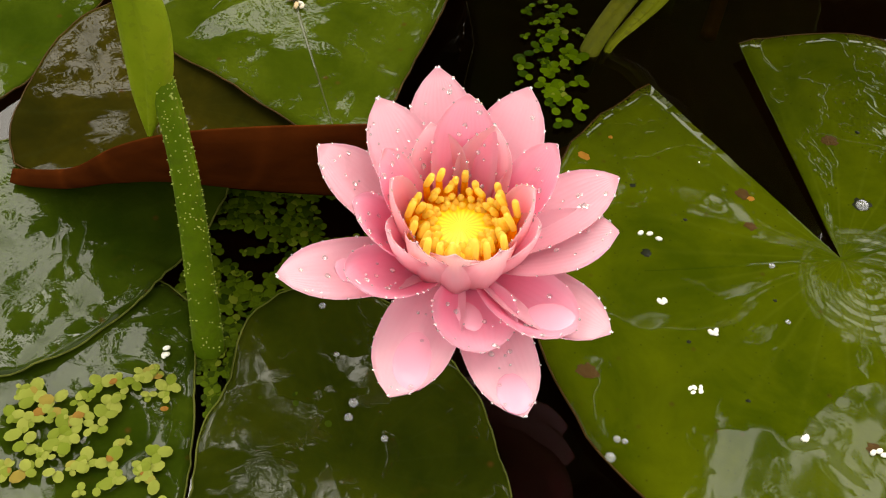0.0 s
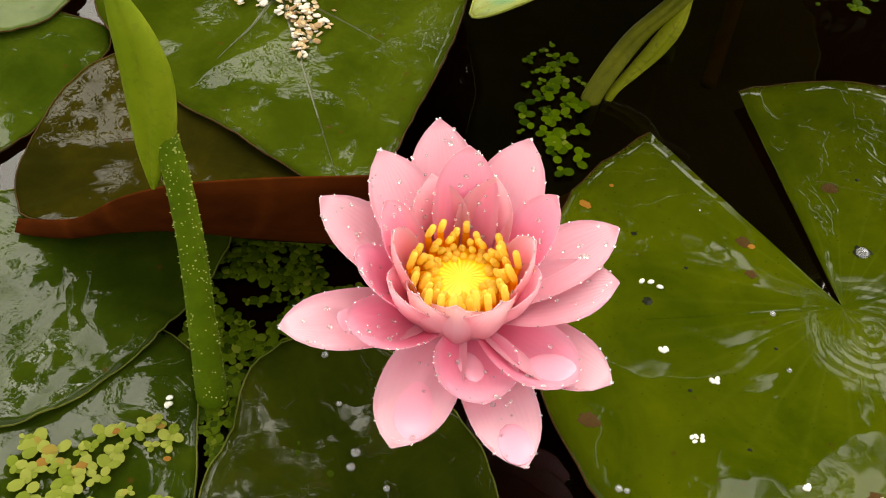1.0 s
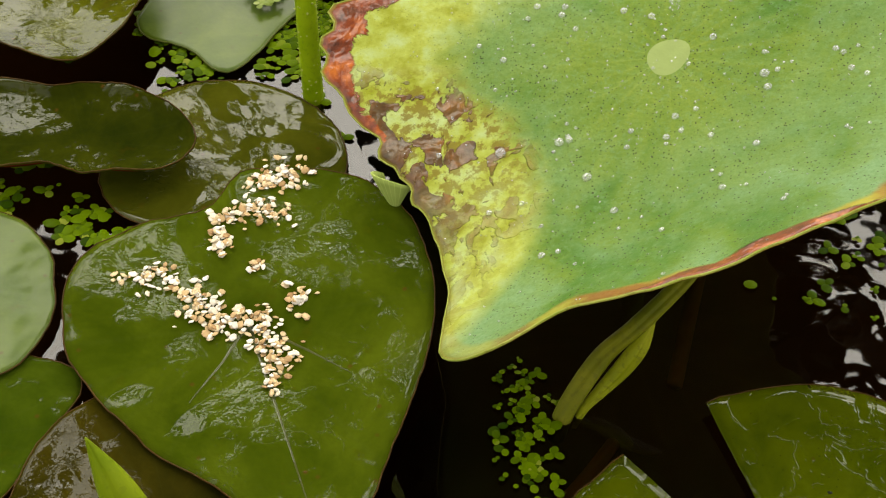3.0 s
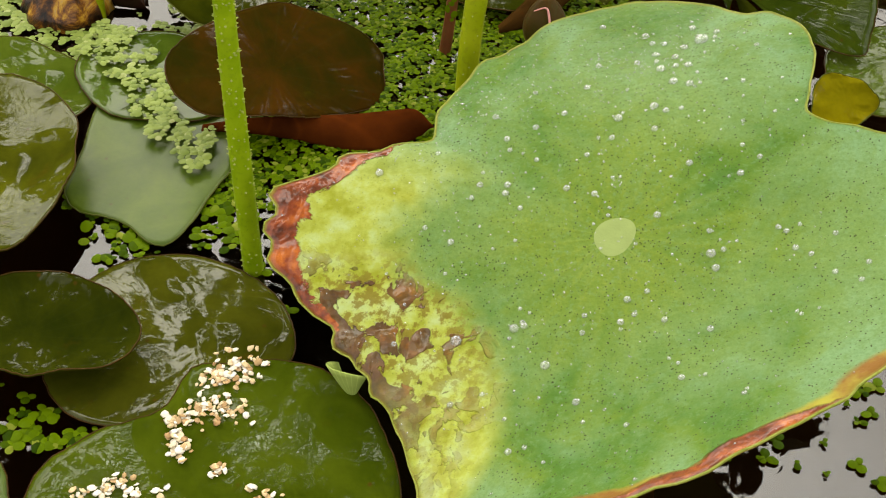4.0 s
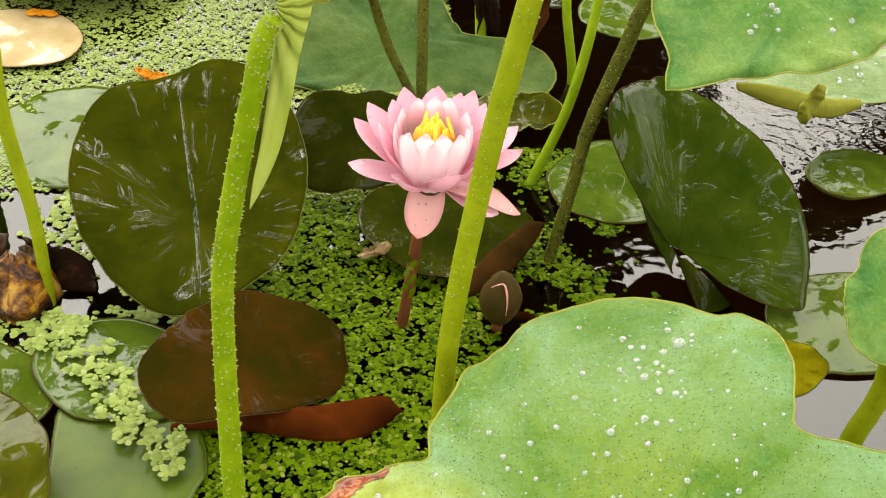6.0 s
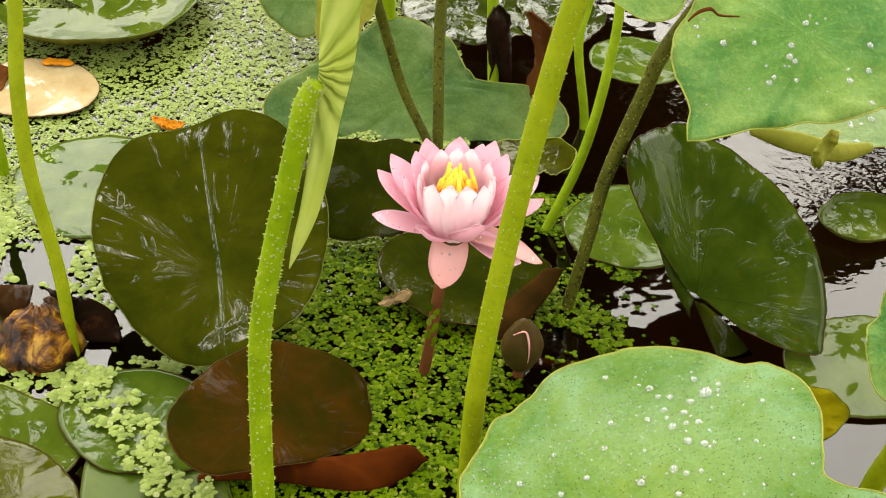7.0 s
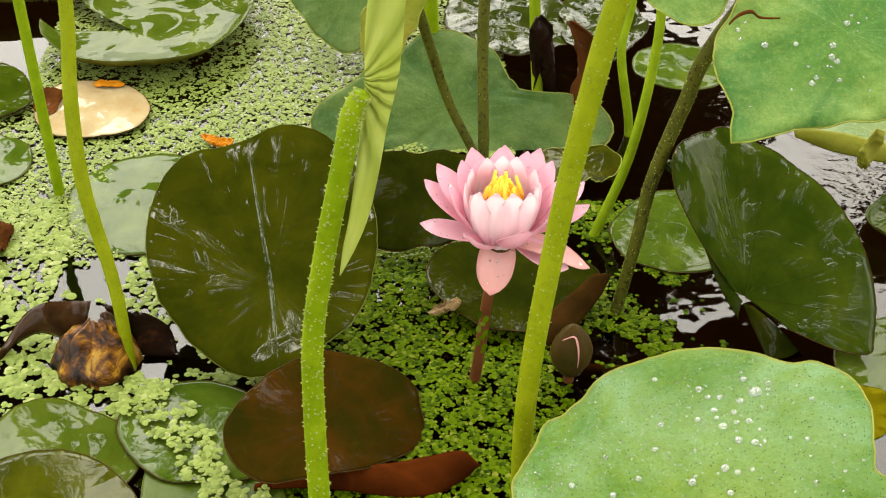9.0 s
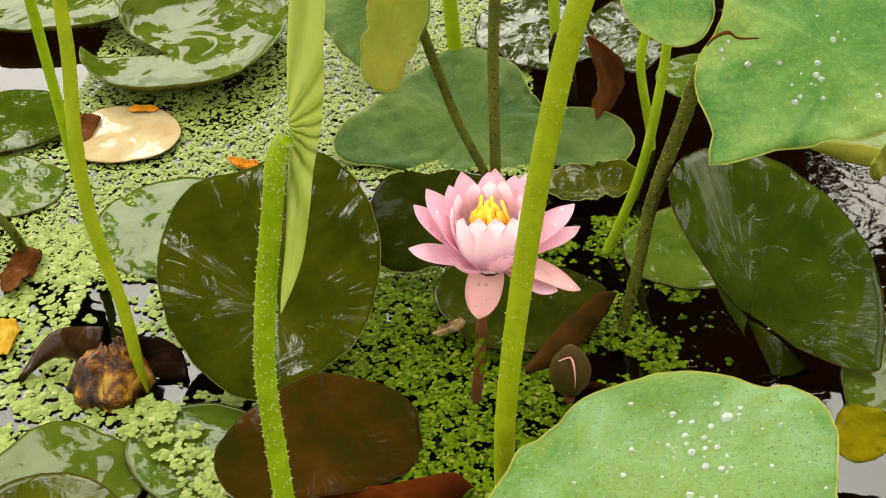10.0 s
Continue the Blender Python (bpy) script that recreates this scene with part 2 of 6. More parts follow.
def lotus_material(name, deep, mid, pale, rot=False, warm=(0.26, 0.3, 0.05), haze=0.6):
    """Matt blue-green lotus leaf with pepper specks; a dying margin where rot is set."""
    m = Nodes(name)
    uv = m.n.new("ShaderNodeSeparateXYZ")
    m.l.new(m.n.new("ShaderNodeUVMap").outputs[0], uv.inputs[0])
    out = uv.outputs[1]
    base = m.mix(m.ramp(m.noise(14, 5, 0.6, 0.6), (0.4, 0.0), (0.6, 1.0)), deep, mid)
    rays = m.math("MULTIPLY", m.veins(22, 5), m.ramp(out, (0.1, 0.8), (0.75, 0.0)))
    base = m.mix(m.math("MULTIPLY", rays, 0.55), base, warm)
    base = m.mix(m.ramp(out, (0.0, 0.6), (0.45, 0.0)), base, warm)
    veil = m.math("MULTIPLY", m.ramp(m.noise(13, 5, 0.6, 0.5), (0.42, 0.0), (0.58, 1.0)), m.ramp(out, (0.25, 0.1), (0.9, haze)))
    base = m.mix(veil, base, pale)
    base = m.mix(m.ramp(m.noise(48, 6, 0.7, 0.5), (0.45, 0.0), (0.7, 0.22)), base, pale)
    base = m.mix(m.ramp(m.noise(85, 5, 0.65, 0.4), (0.4, 0.0), (0.66, 0.4)), base, m.mix(0.6, warm, deep))
    base = m.mix(m.ramp(m.noise(520, 3, 0.7), (0.38, 0.5), (0.6, 0.0)), base, m.mix(0.6, base, deep))
    base = m.mix(m.ramp(m.noise(330, 3, 0.7, 0.3), (0.52, 0.0), (0.7, 0.3)), base, pale)
    side = m.math("MULTIPLY", m.math("ARCTAN2", m.math("MULTIPLY", m.axis(1), -1.0), m.math("MULTIPLY", m.axis(0), -1.0)), 57.3)
    wild = m.math("SUBTRACT", m.noise(42, 5, 0.65, 0.6), 0.5)
    if rot:
        start = m.math("ADD", m.math("MULTIPLY", out, 5.0), m.math("MULTIPLY", wild, 0.9))
        zone = m.math("MULTIPLY", m.ramp(m.math("SUBTRACT", start, 2.6), (0.0, 0.0), (0.8, 0.9)), m.math("MULTIPLY", m.ramp(m.math("DIVIDE", m.math("ADD", side, 38.0), 20.0), (0.0, 0.0), (1.0, 1.0)), m.ramp(m.math("DIVIDE", m.math("SUBTRACT", 66.0, side), 8.0), (0.0, 0.0), (0.6, 1.0))))
        tone = m.ramp(m.noise(70, 4, 0.6), (0.36, (0.24, 0.26, 0.012)), (0.5, (0.33, 0.37, 0.06)), (0.66, (0.37, 0.44, 0.17)))
        base = m.mix(zone, base, tone)
    speck = m.math("MULTIPLY", m.ramp(m.math("SUBTRACT", m.dots(560), m.math("MULTIPLY", m.noise(900, 2), 0.22)), (0.07, 1.0), (0.16, 0.0)), m.ramp(m.noise(240, 3, 0.6), (0.46, 0.0), (0.56, 1.0)))
    base = m.mix(m.math("MULTIPLY", speck, m.math("SUBTRACT", 1.0, m.math("MULTIPLY", zone, 0.8))) if rot else m.math("MULTIPLY", speck, m.ramp(m.noise(40, 2), (0.5, 0.0), (0.7, 0.6))), base, (0.03, 0.036, 0.006))
    if rot:
        low = m.math("MULTIPLY", m.ramp(m.math("DIVIDE", m.math("ADD", side, 4.0), 8.0), (0.0, 0.0), (1.0, 1.0)), m.ramp(m.math("DIVIDE", m.math("SUBTRACT", 66.0, side), 40.0), (0.0, 0.0), (1.0, 1.0)))
        rough = m.ramp(m.noise(150, 4, 0.65), (0.48, 0.0), (0.55, 0.85))
        near_rim = m.ramp(m.math("SUBTRACT", start, 2.75), (0.0, 0.0), (0.5, 1.0))
        base = m.mix(m.math("MULTIPLY", m.math("MULTIPLY", rough, low), near_rim), base, (0.15, 0.11, 0.008))
        scab = m.math("MULTIPLY", m.ramp(m.math("ADD", m.noise(55, 4, 0.55, 0.5), m.math("MULTIPLY", out, 0.2)), (0.665, 0.0), (0.68, 1.0)), m.math("MULTIPLY", low, near_rim))
        base = m.mix(m.math("MULTIPLY", scab, 0.95), base, m.ramp(m.noise(90, 4), (0.35, (0.04, 0.014, 0.004)), (0.6, (0.11, 0.042, 0.008)), (0.7, (0.2, 0.07, 0.01))))
        arch = m.math("DIVIDE", m.math("ADD", side, 9.0), 23.0)
        limit = m.math("ADD", 0.885, m.math("MULTIPLY", m.math("MULTIPLY", arch, arch), 0.11))
        crust = m.ramp(m.math("MULTIPLY", m.math("ADD", m.math("SUBTRACT", out, limit), m.math("MULTIPLY", wild, 0.2)), 10.0), (0.0, 0.0), (0.09, 1.0))
        burnt = m.math("DIVIDE", m.math("SUBTRACT", side, 108.0), 16.0)
        burnt = m.math("ADD", 0.93, m.math("MULTIPLY", m.math("MULTIPLY", burnt, burnt), 0.04))
        burnt = m.ramp(m.math("MULTIPLY", m.math("ADD", m.math("SUBTRACT", out, burnt), m.math("MULTIPLY", wild, 0.06)), 10.0), (0.0, 0.0), (0.09, 1.0))
        border = m.math("MULTIPLY", m.ramp(m.math("ADD", out, m.math("MULTIPLY", wild, 0.05)), (0.935, 0.0), (0.955, 1.0)), m.ramp(m.math("DIVIDE", m.math("SUBTRACT", side, 55.0), 30.0), (0.0, 0.0), (1.0, 1.0)))
        base = m.mix(border, base, m.ramp(m.noise(45, 4), (0.4, (0.3, 0.27, 0.03)), (0.6, (0.2, 0.09, 0.012))))
        dead = m.math("MAXIMUM", crust, burnt)
        base = m.mix(dead, base, m.ramp(m.noise(70, 4, 0.6), (0.35, (0.045, 0.009, 0.002)), (0.52, (0.19, 0.034, 0.005)), (0.68, (0.42, 0.11, 0.014))))
        dead = m.math("MAXIMUM", scab, dead)
        m.set(Coat_Weight=m.math("MULTIPLY", dead, 0.6), Coat_Roughness=0.05, Coat_IOR=1.45)
    base = m.mix(m.ramp(m.math("ADD", out, m.math("MULTIPLY", wild, 0.01)), (0.988, 0.0), (0.996, 0.7)), base, m.mix(m.noise(60, 3), (0.34, 0.32, 0.05), (0.16, 0.13, 0.02)))
    m.set(Base_Color=base, Roughness=0.55, Specular_IOR_Level=0.16)
    n1 = m.bump(m.veins(22, 12), 0.12, 0.0012)
    if rot:
        n1 = m.bump(m.math("MULTIPLY", dead, m.noise(46, 3, 0.5, 0.3)), 0.7, 0.006, n1)
        m.l.new(n1, m.bsdf.inputs["Coat Normal"])
    n2 = m.bump(m.noise(150, 5, 0.65), 0.45, 0.0014, n1)
    m.set(Normal=m.bump(m.noise(24, 3), 0.45, 0.006, n2))
    return m.mat


LOTUS = lotus_material("lotus_leaf", (0.05, 0.13, 0.008), (0.13, 0.2, 0.014), (0.15, 0.265, 0.125), True, (0.19, 0.24, 0.016), 0.85)
HUB = plain("pale_hub", (0.26, 0.33, 0.11), 0.5, 0.3, 200)
LOTUS_CLEAN = lotus_material("green_lotus_leaf", (0.025, 0.11, 0.015), (0.07, 0.19, 0.03), (0.25, 0.31, 0.07), False, (0.07, 0.17, 0.015))
LOTUS_PALE = lotus_material("pale_lotus_leaf", (0.1, 0.17, 0.05), (0.17, 0.24, 0.09), (0.3, 0.36, 0.2), False, (0.16, 0.2, 0.05))
LOTUS_DEEP = lotus_material("deep_lotus_leaf", (0.02, 0.065, 0.006), (0.06, 0.125, 0.016), (0.14, 0.18, 0.05), False, (0.06, 0.11, 0.012))
LOTUS_YELLOW = lotus_material("yellowing_leaf", (0.17, 0.21, 0.012), (0.27, 0.29, 0.03), (0.26, 0.2, 0.03), False, (0.17, 0.16, 0.015))


def stem_material(name, a, b, speck=0.3, speck_colour=(0.05, 0.045, 0.01)):
    m = Nodes(name)
    base = m.mix(m.ramp(m.noise(45, 4), (0.3, 0.0), (0.7, 1.0)), a, b)
    base = m.mix(m.math("MULTIPLY", m.ramp(m.noise(330, 3), (0.56, 0.0), (0.62, 1.0)), speck), base, speck_colour)
    m.set(Base_Color=base, Roughness=0.38, Normal=m.bump(m.noise(600, 3), 0.25, 0.0004), Specular_IOR_Level=0.05)
    return m.mat


STEM_GREEN = stem_material("green_stem", (0.14, 0.225, 0.004), (0.23, 0.32, 0.01), 0.15)
# Darker copy of the green stem; the near shoot's shade is in the colour.
STEM_SHADED = stem_material("shaded_green_stem", (0.045, 0.085, 0.003), (0.09, 0.14, 0.005), 0.15)
STEM_LIME = stem_material("lime_stem", (0.17, 0.215, 0.004), (0.24, 0.28, 0.009), 0.15)
STEM_DARK = stem_material("mossy_stem", (0.05, 0.055, 0.006), (0.085, 0.09, 0.01), 0.85, (0.03, 0.02, 0.006))
STEM_RED = stem_material("red_flower_stalk", (0.1, 0.03, 0.012), (0.16, 0.06, 0.02), 0.3)
PRICKLE = stem_material("prickle", (0.24, 0.29, 0.06), (0.34, 0.38, 0.1), 0.0)
BUD_LEAF = stem_material("leaf_bud", (0.1, 0.15, 0.004), (0.18, 0.23, 0.01), 0.15)
BUD_GREEN = stem_material("bud_green", (0.034, 0.03, 0.005), (0.075, 0.038, 0.01), 0.5)
CURL = stem_material("curled_green_leaf", (0.075, 0.085, 0.005), (0.15, 0.15, 0.01), 0.25)


CURL_LIP = stem_material("curled_leaf_lip", (0.14, 0.16, 0.006), (0.24, 0.25, 0.014), 0.3)
EDGE_RED = stem_material("red_rim", (0.03, 0.016, 0.003), (0.06, 0.03, 0.006), 0.2)
EDGE_OLIVE = stem_material("olive_rim", (0.05, 0.06, 0.008), (0.1, 0.11, 0.02), 0.2)
EDGE_PALE = stem_material("yellow_green_rim", (0.18, 0.22, 0.03), (0.28, 0.3, 0.07), 0.3, (0.1, 0.06, 0.012))


def rolled_material():
    m = Nodes("rolled_leaf")
    base = m.mix(m.ramp(m.noise(30, 4), (0.3, 0.0), (0.7, 1.0)), (0.28, 0.34, 0.035), (0.4, 0.45, 0.11))
    x, z = m.math("SUBTRACT", m.axis(0), 0.0225), m.math("SUBTRACT", m.axis(2), 0.39)
    fan = m.math("ABSOLUTE", m.math("SINE", m.math("MULTIPLY", m.math("ARCTAN2", z, x), 8.0)))
    ridge = m.math("POWER", fan, 4)
    base = m.mix(m.math("MULTIPLY", ridge, 0.55), base, (0.17, 0.24, 0.015))
    m.set(Base_Color=base, Roughness=0.5, Specular_IOR_Level=0.08, Normal=m.bump(ridge, 0.8, 0.0022, m.bump(m.noise(200, 4), 0.25, 0.0008)))
    return m.mat


ROLLED = rolled_material()


def petal_material(name, base_colour, mid, tip, outer, glow=0.3):
    """Petal with a deeper foot, fine veins along it and a paler outer face."""
    m = Nodes(name)
    along = m.n.new("ShaderNodeUVMap").outputs[0]
    sep = m.n.new("ShaderNodeSeparateXYZ")
    m.l.new(along, sep.inputs[0])
    col = m.ramp(sep.outputs[1], (0.0, base_colour), (0.55, mid), (1.0, tip))
    across = m.math("FRACT", sep.outputs[0])
    pale = m.ramp(m.math("ABSOLUTE", m.math("SUBTRACT", across, 0.5)), (0.36, 0.0), (0.5, 0.55))
    col = m.mix(pale, col, tip)
    col = m.mix(m.ramp(sep.outputs[0], (0.99, 0.0), (1.0, 1.0)), col, m.ramp(sep.outputs[1], (0.0, mid), (0.5, outer), (1.0, tip)))
    lines = m.math("POWER", m.math("ABSOLUTE", m.math("SINE", m.math("MULTIPLY", sep.outputs[0], 44))), 3)
    col = m.mix(m.math("MULTIPLY", lines, 0.05), col, base_colour)
    col = m.mix(m.math("MULTIPLY", m.noise(160, 4), 0.2), col, mid)
    m.set(Base_Color=col, Roughness=0.42, Specular_IOR_Level=0.4, Subsurface_Weight=0.0, Normal=m.bump(lines, 0.08, 0.0005, m.bump(m.noise(130, 3), 0.2, 0.0008)))
    thin = m.n.new("ShaderNodeBsdfTranslucent")
    m.l.new(col, thin.inputs[0])
    both = m.n.new("ShaderNodeMixShader")
    both.inputs[0].default_value = glow
    m.l.new(m.bsdf.outputs[0], both.inputs[1])
    m.l.new(thin.outputs[0], both.inputs[2])
    m.l.new(both.outputs[0], m.n["Material Output"].inputs["Surface"])
    return m.mat


PETAL_PINK = petal_material("pink_petal", (0.94, 0.36, 0.5), (0.96, 0.53, 0.63), (0.96, 0.6, 0.68), (0.95, 0.49, 0.58))
PETAL_DEEP = petal_material("deep_pink_petal", (0.94, 0.16, 0.32), (0.96, 0.38, 0.54), (0.96, 0.62, 0.73), (0.96, 0.62, 0.73), 0.45)
PETAL_CORE = petal_material("inner_pink_petal", (0.97, 0.36, 0.44), (0.97, 0.52, 0.6), (0.98, 0.8, 0.84), (0.98, 0.74, 0.81), 0.66)
PETAL_BLUSH = petal_material("blush_petal", (0.94, 0.46, 0.58), (0.96, 0.65, 0.74), (0.97, 0.68, 0.77), (0.96, 0.6, 0.7), 0.5)
PETAL_WHITE = petal_material("inner_blush_petal", (0.96, 0.74, 0.78), (0.98, 0.9, 0.91), (0.98, 0.82, 0.87), (0.98, 0.86, 0.89), 0.64)
PETAL_OLD = petal_material("fading_petal", (0.86, 0.45, 0.42), (0.85, 0.5, 0.47), (0.8, 0.38, 0.35), (0.85, 0.52, 0.48))


STAMEN = petal_material("yellow_stamen", (1.0, 0.48, 0.008), (1.0, 0.56, 0.01), (1.0, 0.66, 0.02), (1.0, 0.56, 0.01), 0.8)
ANTHER = petal_material("pale_anther", (1.0, 0.78, 0.1), (1.0, 0.86, 0.26), (1.0, 0.9, 0.4), (1.0, 0.86, 0.26), 0.8)


def disc_material():
    m = Nodes("golden_disc")
    col = m.mix(m.veins(26, 2), (0.97, 0.56, 0.008), (0.98, 0.76, 0.03))
    col = m.mix(m.ramp(m.radius(), (0.009, 0.0), (0.016, 0.8)), col, (0.95, 0.4, 0.006))
    m.set(Base_Color=col, Roughness=0.45, Normal=m.bump(m.veins(26, 2), 0.25, 0.0008))
    return m.mat


DISC = disc_material()


def drop_material():
    m = Nodes("rain_water")
    # Not fully clear: the white share of the colour imitates the sky's glint.
    m.set(Base_Color=(0.97, 0.99, 0.96), Roughness=0.01, IOR=1.33, Transmission_Weight=0.82, Coat_Weight=1.0, Coat_Roughness=0.0)
    return m.mat


def film_material():
    m = Nodes("water_film")
    m.set(Base_Color=(0.9, 0.4, 0.52), Roughness=0.1, IOR=1.34, Specular_IOR_Level=0.3, Coat_Weight=0.12, Coat_Roughness=0.02)
    return m.mat


FILM = film_material()


DROP = drop_material()


def duckweed_material(name, a, b, c, each=False, sheen=0.02):
    m = Nodes(name)
    col = m.ramp(m.each() if each else m.island(), (0.0, a), (0.6, b), (0.9, b), (0.97, c))
    col = m.mix(m.math("MULTIPLY", m.noise(220, 3), 0.3), col, a)
    m.set(Base_Color=col, Roughness=0.45, Specular_IOR_Level=sheen, Normal=m.bump(m.noise(700, 2), 0.2, 0.0003))
    return m.mat


WEED = duckweed_material("duckweed", (0.014, 0.034, 0.0006), (0.09, 0.145, 0.002), (0.18, 0.21, 0.025))
# Darker copy of the duckweed: the shade beside the pink flower, put into its colour.
WEED_SHADED = duckweed_material("shaded_duckweed", (0.01, 0.02, 0.001), (0.055, 0.085, 0.003), (0.11, 0.135, 0.012))
WEED_PALE = duckweed_material("pale_duckweed", (0.12, 0.17, 0.028), (0.22, 0.28, 0.06), (0.33, 0.36, 0.14), sheen=0.12)
WEED_YELLOW = duckweed_material("yellow_duckweed", (0.13, 0.17, 0.015), (0.24, 0.26, 0.05), (0.24, 0.09, 0.02), True)


def husk_material():
    m = Nodes("seed_husk")
    col = m.ramp(m.island(), (0.0, (0.3, 0.16, 0.06)), (0.25, (0.52, 0.36, 0.18)), (0.5, (0.66, 0.54, 0.34)), (0.62, (0.78, 0.74, 0.64)), (1.0, (0.82, 0.8, 0.74)))
    col = m.mix(m.math("MULTIPLY", m.noise(500, 3), 0.5), col, (0.5, 0.36, 0.2))
    m.set(Base_Color=col, Roughness=0.6, Specular_IOR_Level=0.1, Normal=m.bump(m.noise(900, 3), 0.4, 0.0005))
    return m.mat


HUSK = husk_material()
PETIOLE = plain("drowned_stalk", (0.5, 0.3, 0.1), 0.5, 0.5)
ROT_BROWN = pad_material("brown_rot", (0.016, 0.007, 0.003), (0.06, 0.026, 0.009), (0.11, 0.05, 0.014), 0.55, sheen=0.5, peel=0.5)
ROT_BLACK = pad_material("black_rotten_leaf", (0.006, 0.003, 0.002), (0.025, 0.01, 0.006), (0.06, 0.02, 0.008), 0.4, sheen=0.4, peel=0.4)
DRY_TAN = pad_material("dry_tan_scrap", (0.16, 0.1, 0.04), (0.42, 0.3, 0.16), (0.3, 0.2, 0.08), 0.3, sheen=0.3, peel=0.4)
DRY = pad_material("dry_brown_leaf", (0.045, 0.014, 0.004), (0.13, 0.045, 0.012), (0.18, 0.08, 0.02), 0.2, sheen=0.25, peel=0.4)


def rot_material():
    """A rotting leaf: black, brown and golden patches, wet."""
    m = Nodes("patchy_rotten_leaf")
    tone = m.noise(46, 6, 0.68, 0.9)
    col = m.ramp(tone, (0.36, (0.006, 0.004, 0.003)), (0.46, (0.05, 0.018, 0.005)), (0.54, (0.2, 0.075, 0.008)), (0.62, (0.44, 0.24, 0.02)), (0.72, (0.24, 0.2, 0.12)))
    m.set(Base_Color=col, Roughness=0.45, Specular_IOR_Level=0.1, Coat_Weight=0.35, Coat_Roughness=0.12, Normal=m.bump(m.noise(120, 5, 0.65), 0.8, 0.003))
    return m.mat


ROTTEN = rot_material()
GOLD_LEAF = plain("yellow_dead_leaf", (0.5, 0.3, 0.02), 0.4, 0.7, 90)
SPECK = plain("white_speck", (0.82, 0.8, 0.7), 0.5, 0.2)
SPOT_ORANGE = plain("orange_spot", (0.3, 0.13, 0.015), 0.5)
SPOT_BROWN = plain("brown_spot", (0.07, 0.035, 0.006), 0.5, 0.6, 400)
SPOT_DARK = plain("dark_spot", (0.012, 0.014, 0.006), 0.3)
ORANGE = plain("orange_leaf", (0.55, 0.2, 0.01), 0.4)


def water_material():
    """Still, peaty water: a clear brown film over mud, with gloss by Fresnel."""
    m = Nodes("pond_water")
    n = m.n
    clear = n.new("ShaderNodeBsdfTransparent")
    clear.inputs[0].default_value = (0.3, 0.2, 0.09, 1)
    gloss = n.new("ShaderNodeBsdfGlossy")
    gloss.inputs["Roughness"].default_value = 0.02
    fres = n.new("ShaderNodeFresnel")
    fres.inputs["IOR"].default_value = 1.45
    still = m.bump(m.noise(22, 2, 0.5, 0.2), 0.1, 0.006)
    wave = n.new("ShaderNodeTexWave")
    wave.wave_type, wave.rings_direction = "RINGS", "Z"
    wave.inputs["Scale"].default_value, wave.inputs["Distortion"].default_value, wave.inputs["Detail"].default_value, wave.inputs["Detail Scale"].default_value = 19, 7.0, 3.0, 2.5
    ring = n.new("ShaderNodeMapping")
    ring.inputs["Location"].default_value = (-0.27, -0.79, 0)
    m.l.new(m.coord, ring.inputs["Vector"])
    m.l.new(ring.outputs[0], wave.inputs["Vector"])
    breeze = m.math("MULTIPLY", m.ramp(m.axis(0), (0.24, 0.0), (0.31, 1.0)), m.ramp(m.axis(1), (0.64, 0.0), (0.76, 1.0)))
    normal = m.bump(m.math("MULTIPLY", wave.outputs["Fac"], breeze), 0.12, 0.002, still)
    m.l.new(normal, gloss.inputs["Normal"])
    m.l.new(normal, fres.inputs["Normal"])
    both = n.new("ShaderNodeMixShader")
    m.l.new(fres.outputs[0], both.inputs[0])
    m.l.new(clear.outputs[0], both.inputs[1])
    m.l.new(gloss.outputs[0], both.inputs[2])
    m.l.new(both.outputs[0], n["Material Output"].inputs["Surface"])
    return m.mat


WATER = water_material()
MUD = plain("pond_mud", (0.075, 0.055, 0.035), 0.9, 0.5, 30)

# ---- building blocks ----


def mesh_object(name, verts, faces, materials, parent=None, smooth=True):
    me = bpy.data.meshes.new(name)
    me.from_pydata([tuple(v) for v in verts], [], faces)
    for mt in materials if isinstance(materials, (list, tuple)) else [materials]:
        me.materials.append(mt)
    if smooth:
        me.polygons.foreach_set("use_smooth", [True] * len(me.polygons))
    me.update()
    ob = new(name, me)
    ob.parent = parent
    return ob


def smooth_curve(values, count, closed):
    """Catmull-Rom through the values, sampled count times."""
    n, out = len(values), []
    for k in range(count):
        u = k / count * n if closed else k / (count - 1) * (n - 1)
        i = min(int(u), n - 1)
        f = u - i
        g = (lambda j: values[j % n]) if closed else (lambda j: values[max(0, min(n - 1, j))])
        p0, p1, p2, p3 = g(i - 1), g(i), g(i + 1), g(i + 2)
        out.append(0.5 * (2 * p1 + (p2 - p0) * f + (2 * p0 - 5 * p1 + 4 * p2 - p3) * f * f + (3 * p1 - p0 - 3 * p2 + p3) * f ** 3))
    return out


def fold_point(p, fold):
    """Bend p up over a line: (x, y) on it, the direction in degrees towards the flap, the turn in degrees and the bend's radius."""
    fx, fy, way, turn, bend = fold
    c, s = math.cos(radians(way)), math.sin(radians(way))
    d = (p.x - fx) * c + (p.y - fy) * s
    if d <= 0:
        return p
    a = radians(turn)
    if d / bend < a:
        out, up = bend * math.sin(d / bend), bend * (1 - math.cos(d / bend))
        t = d / bend
    else:
        rest = d - bend * a
        out, up, t = bend * math.sin(a) + rest * math.cos(a), bend * (1 - math.cos(a)) + rest * math.sin(a), a
    q = Vector((p.x + (out - d) * c, p.y + (out - d) * s, 0))
    nrm = Vector((-math.sin(t) * c, -math.sin(t) * s, math.cos(t)))
    return q + Vector((0, 0, up)) + nrm * p.z


